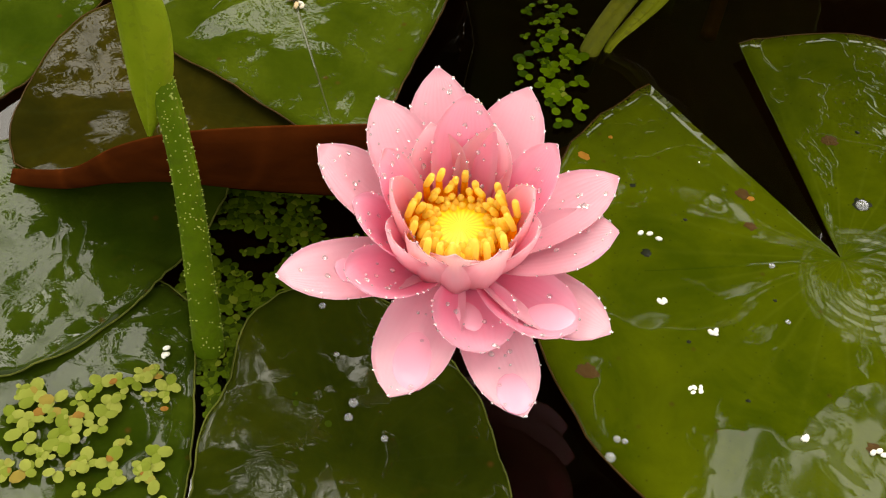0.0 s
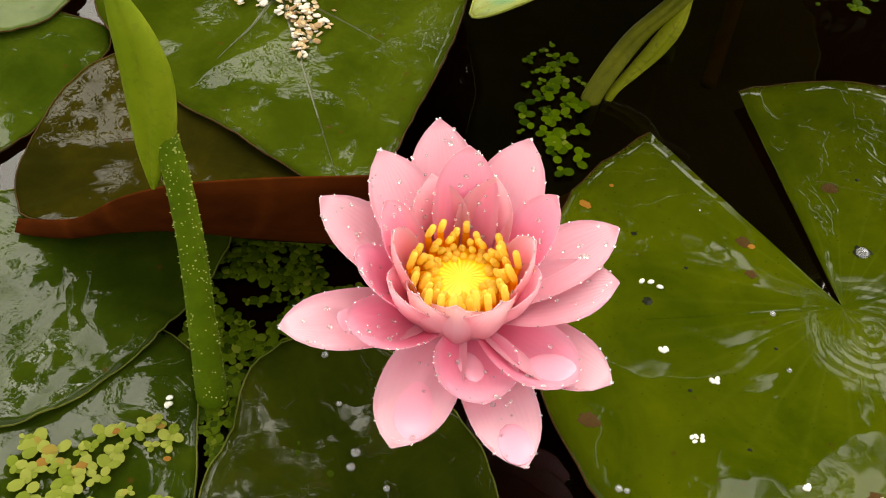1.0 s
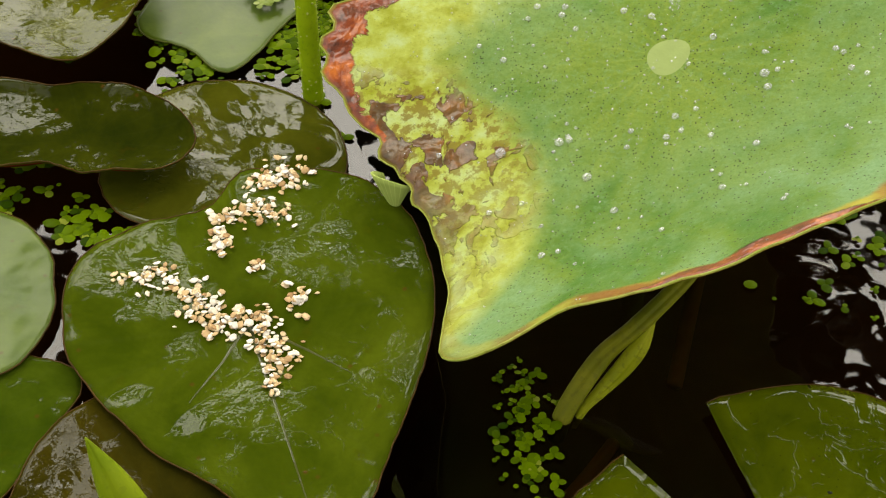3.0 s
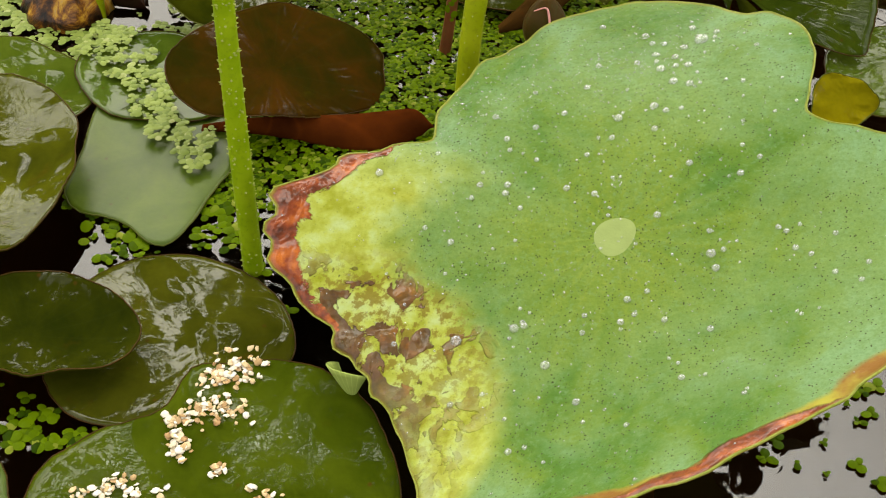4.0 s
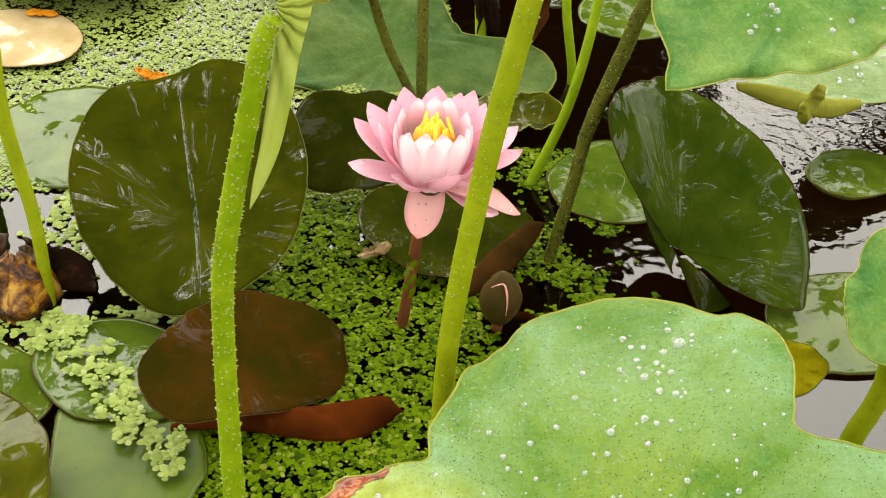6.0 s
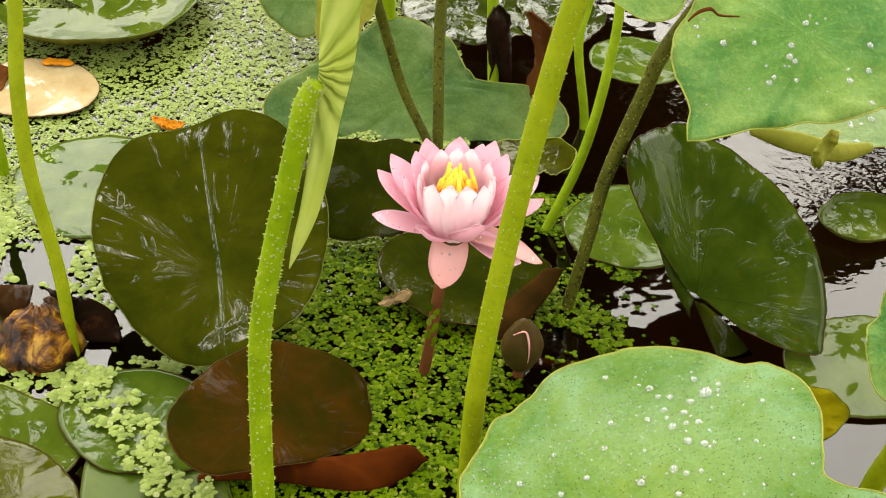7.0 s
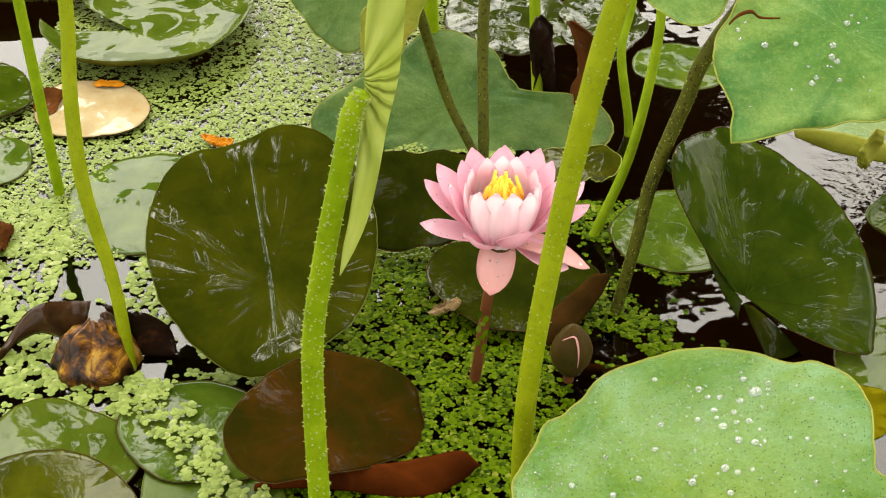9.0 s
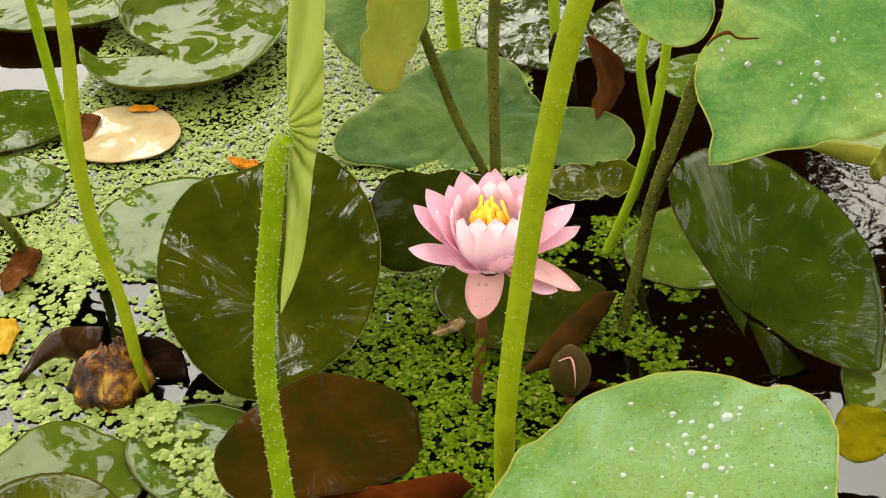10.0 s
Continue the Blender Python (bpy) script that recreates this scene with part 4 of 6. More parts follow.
leaf("lily_pad", "large dark lily pad held up at a slant with pale ribs", (-0.175, 0.62, 0.052), (72, 75, 81, 88, 97, 107, 119, 132, 141, 143, 133, 131, 135, 130, 120, 109, 100, 91, 84, 80, 75, 72, 72, 71, 72, 74, 75, 74, 71, 68, 65, 64, 65, 67, 67, 69), PAD_SLANT, UNDER_OLIVE, tilt=(22, 0, 0), wave=0.004, group=PADS, seed=16, dish=0.004, ribs=((101, 0.95), (-82, 0.85)), rib_material=PAD_WET, rib_width=0.0024)


def glossy_height(x, y):
    """One side of the glossy pad is creased up beside its middle."""
    return 1.1 * max(0.0, 0.087 * y - 0.996 * x) * min(1.0, math.hypot(x, y) / 0.02)


glossy = leaf("lily_pad", "glossy dark lily pad folded along its middle", (0.176, 0.632, 0.032), (40, 94, 97, 97, 98, 101, 106, 111, 117, 124, 134, 138, 122, 111, 101, 82, 45, 22), PAD_GLOSS, UNDER_RED, arc=(-42, 162), tilt=(27, 0, 0), height=glossy_height,
     wave=0.0015, group=PADS, seed=17, ribs=((-36, 0.9), (-10, 0.8), (20, 0.8), (50, 0.8), (75, 0.8)), rib_material=PAD_GLOSS)
bpy.context.view_layer.update()
ribbon("folded_side", "red-brown underside of the folded side", [(0.1173, 0.69, 0.1157), (0.1332, 0.68, 0.1114), (0.1395, 0.668, 0.1013), (0.1451, 0.655, 0.0725), (0.1589, 0.642, 0.046), (0.1735, 0.63, 0.0291)],
       [(0.1147, 0.69, 0.1101), (0.1252, 0.68, 0.1026), (0.1339, 0.668, 0.0884), (0.1434, 0.655, 0.0672), (0.1563, 0.642, 0.0379), (0.1745, 0.63, 0.0099)], -0.003, [UNDER_RED, PAD_GLOSS], glossy)
ribbon("hanging_lobe", "dark green lobe hanging to the water", [(0.1729, 0.6257, 0.03), (0.1827, 0.6117, 0.012), (0.1925, 0.5955, -0.004)], [(0.1794, 0.6239, 0.03), (0.1979, 0.6147, 0.018), (0.2192, 0.6055, -0.004)], 0.003, [PAD_DARK, UNDER_RED], glossy)
leaf("lily_pad", "dark green lily pad standing behind the pale flower", (-0.067, 0.743, 0.044), (76, 70, 51, 44, 37, 43, 50, 50, 51, 52, 54, 48, 40, 43, 47, 63), PAD_DARK, UNDER_RED, tilt=(38.7, 0, 0), group=PADS, seed=18)
leaf("lily_pad", "dark lily pad below the pale flower", (-0.01, 0.645, 0.016), (70, 88, 77, 68, 65, 65, 69, 65, 53, 39, 30, 26, 25, 27, 28, 34, 44, 53), PAD_DARK, UNDER_RED, tilt=(10, 0, 0), wave=0.003, group=PADS, seed=19)
tagged(ribbon("curled_pad", "", [(0.0089, 0.6005, 0.0010), (0.0269, 0.6083, 0.0030), (0.0496, 0.6255, 0.0080), (0.0694, 0.6494, 0.0160), (0.0803, 0.6664, 0.0260)],
       [(0.0075, 0.6034, 0.0060), (0.0203, 0.6185, 0.0120), (0.0354, 0.6375, 0.0180), (0.0512, 0.6507, 0.0240), (0.0654, 0.6620, 0.0300)], 0.003, [UNDER_DIM, PAD_DARK]),
       "red underside of a curled pad by the bud", "lily pad", PADS)
leaf("lily_pad", "wet green round lily pad", (-0.311, 0.793, 0.003), (91, 91, 89, 82, 74, 68, 63, 58, 53, 53, 57, 60, 69, 77, 85, 90), PAD_PALE, group=PADS, seed=21)
leaf("lily_pad", "cream dying lily pad with an orange stain", (-0.357, 0.945, 0.006), (40, 38, 39, 42, 46, 54, 65, 69, 67, 65, 62, 56, 50, 50, 48, 43), PAD_CREAM, UNDER_RED, group=PADS, seed=22)
leaf("lily_pad", "large far pad holding a pool of rain, split at its notch", (-0.355, 1.083, 0.014), (89, 89, 89, 91, 93, 93, 93, 101, 109, 109, 112, 119, 131, 143, 148, 151, 135, 126, 114, 80), PAD_POOL, UNDER_OLIVE, arc=(-175, 141), rim=0.012, cup=0.004, group=PADS, seed=23, spokes=90)
leaf("lily_pad", "pale far pad with a lifted edge", (-0.521, 1.207, 0.014), (98, 83, 80, 83, 87, 101, 121, 118, 103, 88, 82, 80, 80, 81, 96, 115), PAD_POOL, UNDER_OLIVE, rim=0.01, group=PADS, seed=61)
leaf("lily_pad", "dark wet pad behind the stems, glinting", (0.02, 1.113, 0.012), (71, 74, 77, 77, 77, 75, 70, 63, 58, 54, 49, 58, 67, 76, 82, 76), PAD_WET, UNDER_RED, wave=0.008, group=PADS, seed=62)
leaf("lily_pad", "dark wet pad glinting beside a rotten leaf", (0.124, 1.107, 0.012), (48, 49, 65, 75, 65, 51, 39, 51, 64, 76, 53, 47), PAD_WET, UNDER_RED, wave=0.008, group=PADS, seed=63)
leaf("lily_pad", "pale wet lily pad with a raised rim", (0.342, 0.769, 0.004), (48, 52, 46, 37, 33, 31, 28, 30, 34, 36, 35, 35, 35, 35, 39, 44), PAD_POOL, UNDER_OLIVE, rim=0.006, group=PADS, seed=24)
leaf("lily_pad", "yellow-green flooded lily pad", (0.297, 0.602, 0.003), (66, 61, 52, 47, 42, 41, 43, 48, 57, 65, 79, 73, 68, 67, 65, 66), PAD_POOL, group=PADS, seed=25)
leaf("lily_pad", "wet lily pad behind the mossy stem", (0.133, 0.746, 0.003), (57, 66, 76, 75, 64, 51, 45, 44, 42, 42, 43, 43, 47, 52, 56, 56), PAD_PALE, group=PADS, seed=26)
leaf("lily_pad", "small pale pad behind the stems", (0.172, 0.97, 0.04), (50, 49, 47, 44, 41, 38, 37, 37, 37, 39, 41, 43, 46, 49, 52, 51), PAD_PALE, UNDER_OLIVE, group=PADS, seed=27)
leaf("lily_pad", "green lily pad on the duckweed", (-0.488, 0.967, 0.008), (56, 54, 55, 58, 59, 64, 68, 66, 70, 60, 59, 58, 57, 54, 56, 61), PAD_MID, group=PADS, seed=28)
leaf("lily_pad", "wet green lily pad on the duckweed", (-0.45, 0.868, 0.004), (40, 37, 33, 30, 37, 48, 61, 78, 80, 74, 68, 62, 57, 55, 52, 46), PAD_PALE, group=PADS, seed=29)

# ---- lotus leaves ----
LOTI = "lotus leaves"
LOTUS_HUB = (0.079, 0.289, 0.1035)


def lotus_height(x, y):
    """The big leaf is a shallow, warped bowl: its near edge curls up on one side and its far one droops."""
    droop = 9.6 * y ** 3 if y < 0.1 else 0.0096 + 0.288 * (y - 0.1)
    far = -0.24 * x * y - 0.44 * y * y - droop + 1.4 * x * x * y - 1.1 * x * y * y
    near = -0.94 * x * y + 0.37 * y * y - 10.8 * y ** 3 + 2.66 * x * x * y + 7.6 * x * y * y
    m = min(1.0, max(0.0, (y + 0.05) / 0.1))
    m = m * m * (3 - 2 * m)
    return 0.31 * x + 0.35 * y + 0.5 * x * x + far * m + near * (1 - m)


LOTUS_RIM = (190, 152, 129, 117, 107, 104, 114, 130, 144, 155, 161, 160, 169, 178, 181, 178, 175, 172, 160, 152, 150, 140, 135, 130, 120, 137, 153, 168, 182, 183, 173, 162, 149, 138, 132, 130, 128, 130, 136, 145, 167, 187, 183, 157, 154, 153, 153, 153, 150, 149, 149, 150, 150, 152, 162, 176, 195, 209, 209, 201)
lotus = leaf("lotus_leaf", "pale green lotus leaf rotting brown at one edge, beaded with rain", LOTUS_HUB, LOTUS_RIM, LOTUS, UNDER_GREEN, rim=-0.001, wave=0.003,
             height=lotus_height, category="lotus leaf", group=LOTI, seed=31, rings=26, spokes=240, veins=11, ragged=(144, 216, 0.1))
hanging = leaf("lotus_leaf", "green lotus leaf hanging over the water, torn at its edge", (0.207, 0.628, 0.255), (97, 103, 107, 111, 114, 118, 120, 119, 117, 115, 113, 109, 105, 101, 97, 93, 89, 85, 81, 77, 75, 72, 73, 76, 83, 87, 91, 93, 95, 100, 118, 100, 84, 76, 72, 68, 68, 67, 67, 68, 69, 70, 71, 72, 77, 81, 86, 91), LOTUS_CLEAN, UNDER_GREEN, tilt=(28.8, 0, 0),
     wave=0.008, category="lotus leaf", group=LOTI, seed=32)
leaf("lotus_leaf", "green lotus leaf beside the torn one", (0.102, 0.673, 0.269), (34, 32, 29, 28, 27, 27, 26, 25, 27, 34, 39, 37), LOTUS_CLEAN, UNDER_GREEN, tilt=(28.8, 0, 0), wave=0.003, category="lotus leaf", group=LOTI, seed=33)
edged = leaf("lotus_leaf", "yellow-edged lotus leaf low over the water", (0.31, 0.8, 0.072), (76, 103, 69, 50, 46, 48, 55, 56, 30, 16, 14, 18, 26, 40), LOTUS_PALE, UNDER_GREEN, tilt=(8, 0, 0), wave=0.004, category="lotus leaf", group=LOTI, seed=34)
bpy.context.view_layer.update()
ribbon("rolled_edge", "yellow and brown rolled edge", [(0.2482, 0.799, 0.066), (0.2681, 0.789, 0.062), (0.2903, 0.7813, 0.06), (0.3162, 0.7724, 0.06), (0.3427, 0.7797, 0.066)], [(0.2426, 0.7985, 0.075), (0.2634, 0.793, 0.078), (0.2867, 0.7904, 0.076), (0.313, 0.7812, 0.074), (0.3416, 0.7826, 0.074)], 0.003, [LOTUS_YELLOW, LOTUS_YELLOW], edged)
leaf("lotus_leaf", "deep green lotus leaf standing among the stems", (-0.036, 0.924, 0.02), (137, 77, 66, 69, 78, 82, 85, 86, 83, 84, 87, 95, 123, 130, 95, 73, 65, 62, 62, 68, 78, 97, 120, 148), LOTUS_DEEP, UNDER_OLIVE, tilt=(24.2, 0, 0), wave=0.01, category="lotus leaf", group=LOTI, seed=35)
leaf("lotus_leaf", "browning lotus leaf curling over the water", (0.075, 0.835, 0.014), (34, 38, 34, 26, 24, 28, 38, 48, 40, 28, 22, 20, 22, 28), PAD_OLIVE, UNDER_RED, tilt=(10, 0, 0), wave=0.006, category="lotus leaf", group=LOTI, seed=36)
leaf("lotus_leaf", "dark green lotus leaf at the back", (-0.135, 1.071, 0.062), (55, 56, 56, 53, 51, 57, 59, 53, 57, 68, 59, 55), LOTUS_DEEP, UNDER_OLIVE, tilt=(31, 0, 0), wave=0.006, category="lotus leaf", group=LOTI, seed=37)
leaf("lotus_leaf", "yellow-green young leaf hanging folded", (-0.089, 0.751, 0.204), (22, 33, 48, 43, 30, 17, 21, 25, 38, 40, 23, 22), LOTUS_YELLOW, UNDER_GREEN, tilt=(73, 0, 0), wave=0.002, category="lotus leaf", group=LOTI, seed=38)
leaf("lotus_leaf", "bright young lotus leaf", (0.259, 0.472, 0.126), (34, 43, 54, 43, 24, 24, 24, 28, 39, 44, 42, 38), LOTUS_CLEAN, UNDER_GREEN, tilt=(26.6, 0, 0), wave=0.005, category="lotus leaf", group=LOTI, seed=39)
leaf("lily_pad", "small yellow pad with a dark speck", (0.235, 0.506, 0.034), (21, 19, 18, 18, 22, 22, 21, 24, 23, 19, 17, 17), PAD_YELLOW, UNDER_OLIVE, tilt=(31, 0, 0), wave=0.003, group=PADS, seed=40)

# ---- stems ----
STEMS = "lotus stems"
shoot = stalk("lotus_shoot", "bright green prickly stem with a pale leaf rolled to a spindle", [(-0.1194, 0.3463, -0.02), (-0.1217, 0.3509, 0.06), (-0.1234, 0.3554, 0.116), (-0.1238, 0.3573, 0.182), (-0.122, 0.3554, 0.23), (-0.1146, 0.3516, 0.281), (-0.1045, 0.3496, 0.334), (-0.0997, 0.3497, 0.36), (-0.095, 0.3502, 0.37)],
      [0.0062, 0.0061, 0.0059, 0.0056, 0.0054, 0.0052, 0.005, 0.0048, 0.004], STEM_GREEN, 800, 0.0014, 1, STEMS)
stalk("lotus_shoot", "thick lime green stem leaning over the pale flower", [(-0.0051, 0.4215, -0.02), (-0.0055, 0.4303, 0.008), (-0.004, 0.449, 0.102), (0.0075, 0.4687, 0.196), (0.0215, 0.4876, 0.275), (0.0385, 0.5045, 0.347), (0.0673, 0.5214, 0.42)],
      [0.0062, 0.0062, 0.0064, 0.0066, 0.0068, 0.0069, 0.0071], STEM_LIME, 500, 0.0012, 2, STEMS)
stalk("lotus_shoot", "bent green stem beside the rotten leaf", [(-0.275, 0.578, -0.02), (-0.2774, 0.5891, 0.0), (-0.2845, 0.6078, 0.062), (-0.2994, 0.6262, 0.132), (-0.3042, 0.6466, 0.188), (-0.3034, 0.6708, 0.248), (-0.3092, 0.6953, 0.32), (-0.3217, 0.7193, 0.4)],
      [0.0046, 0.0046, 0.0048, 0.0051, 0.0052, 0.005, 0.005, 0.005], STEM_LIME, 200, 0.0007, 3, STEMS)
stalk("lotus_shoot", "thin green stem on the far water", [(-0.374, 0.81, -0.02), (-0.374, 0.81, 0.0), (-0.377, 0.815, 0.065), (-0.38, 0.82, 0.127), (-0.384, 0.826, 0.22)], [0.0046] * 5, STEM_GREEN, 60, 0.0007, 4, STEMS)
stalk("lotus_shoot", "mossy speckled stem leaning back", [(0.0783, 0.6382, -0.02), (0.084, 0.6526, 0.0), (0.0958, 0.6666, 0.057), (0.1034, 0.6788, 0.098), (0.114, 0.6874, 0.132), (0.1249, 0.6931, 0.165), (0.1352, 0.6975, 0.198), (0.1642, 0.7014, 0.25)],
      [0.0046, 0.0046, 0.0048, 0.0052, 0.0054, 0.0056, 0.0058, 0.006], STEM_DARK, 500, 0.0009, 5, STEMS)
stalk("lotus_shoot", "slim green stem among the others", [(0.07, 0.741, -0.02), (0.0771, 0.751, 0.0), (0.1026, 0.7763, 0.054), (0.1179, 0.7997, 0.113), (0.1254, 0.8234, 0.173), (0.116, 0.8475, 0.25)], [0.0042, 0.0042, 0.0042, 0.0042, 0.004, 0.004], STEM_GREEN, 150, 0.0007, 6, STEMS)
stalk("lotus_shoot", "slim stem crossing behind", [(0.1258, 0.8979, -0.02), (0.1266, 0.9138, 0.011), (0.116, 0.9297, 0.074), (0.123, 0.9445, 0.112), (0.1292, 0.959, 0.164), (0.1326, 0.9734, 0.22)], [0.0042] * 6, STEM_GREEN, 80, 0.0007, 7, STEMS)
stalk("lotus_shoot", "upright speckled stem behind the pale flower", [(-0.02, 0.75, -0.02), (-0.014, 0.7915, 0.05), (-0.0142, 0.8513, 0.135), (-0.0074, 0.9112, 0.24)], [0.0046, 0.0046, 0.0048, 0.005], STEM_DARK, 150, 0.0007, 8, STEMS)
stalk("lotus_shoot", "bowed dark stem behind the pale flower", [(0.005, 0.765, -0.02), (-0.0185, 0.7773, 0.054), (-0.0424, 0.798, 0.098), (-0.0594, 0.8051, 0.149), (-0.0853, 0.8062, 0.24)], [0.0036, 0.0038, 0.004, 0.0042, 0.0044], STEM_DARK, 150, 0.0007, 9, STEMS)
stalk("lotus_shoot", "green stem far among the leaves", [(0.05, 0.93, -0.02), (0.0461, 0.9386, 0.0), (0.0423, 0.9743, 0.065), (0.0348, 1.0102, 0.2)], [0.0052] * 4, STEM_GREEN, 50, 0.0007, 10, STEMS)
stalk("lotus_shoot", "green stem at the back", [(-0.05, 1.0, -0.02), (-0.053, 1.0, 0.042), (-0.056, 1.0, 0.094), (-0.06, 1.0, 0.18)], [0.007] * 4, STEM_GREEN, 50, 0.0007, 11, STEMS)
stalk("lotus_shoot", "bright green stem below a young leaf", [(0.269, 0.472, -0.02), (0.27, 0.47, 0.008), (0.278, 0.47, 0.055), (0.272, 0.472, 0.122)], [0.0075, 0.0075, 0.0072, 0.007], STEM_LIME, 80, 0.0008, 12, STEMS)
stalk("lotus_shoot", "short green stem below the big lotus leaf", [(0.085, 0.31, -0.05), (0.082, 0.3, 0.04), (0.079, 0.289, 0.1)], [0.006] * 3, STEM_GREEN, 60, 0.0008, 13, STEMS)


def rolled_leaf(name, label, axis, widths, flat, material, parent=None, seam=4.9):
    """A young lotus leaf still rolled from both sides into a spindle, with the seam between the rolls."""
    foot = parent.location if parent else Vector(axis[0])
    n = 48
    cs = [smooth_curve([p[k] for p in axis], n, False) for k in range(3)]
    ws = smooth_curve(list(widths), n, False)
    sides = 32
    verts = []
    for i in range(n):
        c = Vector((cs[0][i], cs[1][i], cs[2][i])) - foot
        for k in range(sides):
            a = 2 * math.pi * k / sides
            r = ws[i] * (1 - 0.3 * math.exp(-((math.sin((a - seam - i * 0.012) / 2)) ** 2) * 70))
            verts.append(c + Vector((math.cos(a) * r, math.sin(a) * r * flat, math.cos(a) * r * 0.2)))
    faces = [(i * sides + k, i * sides + (k + 1) % sides, (i + 1) * sides + (k + 1) % sides, (i + 1) * sides + k) for i in range(n - 1) for k in range(sides)]
    faces += [tuple(range(sides))[::-1], tuple(range((n - 1) * sides, n * sides))]
    ob = mesh_object(name, verts, faces, material, parent)
    if parent:
        return tagged(ob, label)
    ob.location = foot
    return tagged(ob, label, "rolled leaf")


rolled_leaf("rolled_leaf", "pale yellow-green leaf rolled to a spindle", [(-0.107, 0.3448, 0.276), (-0.102, 0.346, 0.292), (-0.0975, 0.3479, 0.308), (-0.0935, 0.351, 0.33), (-0.0905, 0.355, 0.35), (-0.0872, 0.3609, 0.368), (-0.086, 0.3663, 0.384), (-0.0844, 0.3713, 0.405), (-0.079, 0.3774, 0.445), (-0.072, 0.383, 0.5)],
            [0.0003, 0.0032, 0.0046, 0.0054, 0.006, 0.0072, 0.0082, 0.0082, 0.0076, 0.004], 0.5, ROLLED, shoot, 4.2)
shoot = stalk("lotus_shoot", "prickly green stem carrying a leaf bud rolled to a point", [(-0.055, -0.062, -0.03), (-0.055, -0.06, -0.01), (-0.054, -0.058, 0.041), (-0.054, -0.055, 0.085), (-0.056, -0.052, 0.111), (-0.059, -0.05, 0.132), (-0.0615, -0.049, 0.15)],
      [0.0062, 0.0062, 0.0052, 0.0046, 0.0043, 0.004, 0.002], STEM_SHADED, 750, 0.0007, 14, STEMS)
rolled_leaf("leaf_bud", "green leaf bud rolled to a sharp point", [(-0.0655, -0.052, 0.108), (-0.063, -0.0505, 0.125), (-0.062, -0.049, 0.14), (-0.0625, -0.048, 0.158), (-0.066, -0.047, 0.175), (-0.072, -0.045, 0.191)],
            [0.0008, 0.0058, 0.0078, 0.0078, 0.0054, 0.0004], 0.7, BUD_LEAF, shoot, 4.4)
curled = empty("curled_leaf", (0.0522, 0.1394, 0.0), "green leaf rolled up, rising out of the water", "rolled leaf")
rolled_leaf("inner_roll", "dull green inner roll", [(0.052, 0.138, -0.012), (0.0535, 0.141, 0.0), (0.0595, 0.1505, 0.012), (0.0689, 0.1614, 0.026), (0.0817, 0.1669, 0.042), (0.0989, 0.1791, 0.062), (0.104, 0.184, 0.068)], [0.0042, 0.005, 0.0056, 0.0058, 0.0056, 0.0046, 0.002], 0.8, CURL, curled, 4.0)
rolled_leaf("outer_roll", "yellow-green outer roll", [(0.0596, 0.1412, -0.006), (0.063, 0.145, 0.004), (0.069, 0.1503, 0.011), (0.0774, 0.1565, 0.022), (0.0835, 0.1608, 0.034), (0.0886, 0.1682, 0.046)], [0.0012, 0.0026, 0.0038, 0.0052, 0.0048, 0.001], 0.8, CURL_LIP, curled, 4.6)

# ---- flowers ----


PETALS = {}


def water_lily(name, label, base, whorls, disc_radius, rings, seed, lift=0.004, size=0.0013):
    """A water lily. Whorls: material, cup, curl, foot, sag, pointedness and petals as (azimuth, rise, length, width). Rings of stamens: count, radius, height, rise."""
    fl = empty(name, base, label, "flower", "water lilies")
    rng = random.Random(seed)
    for material, cup, curl, foot, sag, point, rows in whorls:
        for az, rise, length, width in rows:
            PETALS.setdefault(name + label[:4], []).append(add_petal(fl, az, rise, length, width, material, cup, curl, foot, rng.uniform(-5, 5), "petal", sag, point))
    v, f = dome(disc_radius, 0.003)
    part("disc", [Vector(p) + Vector((0, 0, lift)) for p in v], f, DISC, fl, "golden disc")
    for k, (count, ring, height, rise) in enumerate(rings):
        stamens(fl, count, ring, height, rise, seed + k, size, 0.5, lift)
    v, f = dome(0.012, 0.012)
    part("receptacle", [Vector((x, y, -z)) for x, y, z in v], [tuple(reversed(q)) for q in f], BUD_GREEN, fl)
    return fl


OUTER_1 = [(114, 41, 0.0591, 0.026), (143, 45, 0.0545, 0.026), (76, 44, 0.0562, 0.026), (171, 34, 0.0544, 0.027), (28, 30, 0.0538, 0.026), (8, 25, 0.0492, 0.027), (-21, 4, 0.0527, 0.027), (-56, -9, 0.0562, 0.025), (-98, -8, 0.0509, 0.028), (-144, 16, 0.0587, 0.027)]
MIDDLE_1 = [(102, 60, 0.05, 0.023), (38, 58, 0.0477, 0.024), (172, 64, 0.0446, 0.021), (-156, 50, 0.0418, 0.024), (-128, 28, 0.0407, 0.026), (-31, 8, 0.0427, 0.026), (-66, 1, 0.032, 0.029)]
INNER_1 = [(124, 63, 0.038, 0.0205), (83, 64, 0.038, 0.0205), (-172, 76, 0.037, 0.021), (14, 76, 0.037, 0.021), (-134, 66, 0.0326, 0.023), (-10, 66, 0.0319, 0.023), (-82, 78, 0.0265, 0.024), (-45, 72, 0.03, 0.023), (-116, 74, 0.0285, 0.023)]
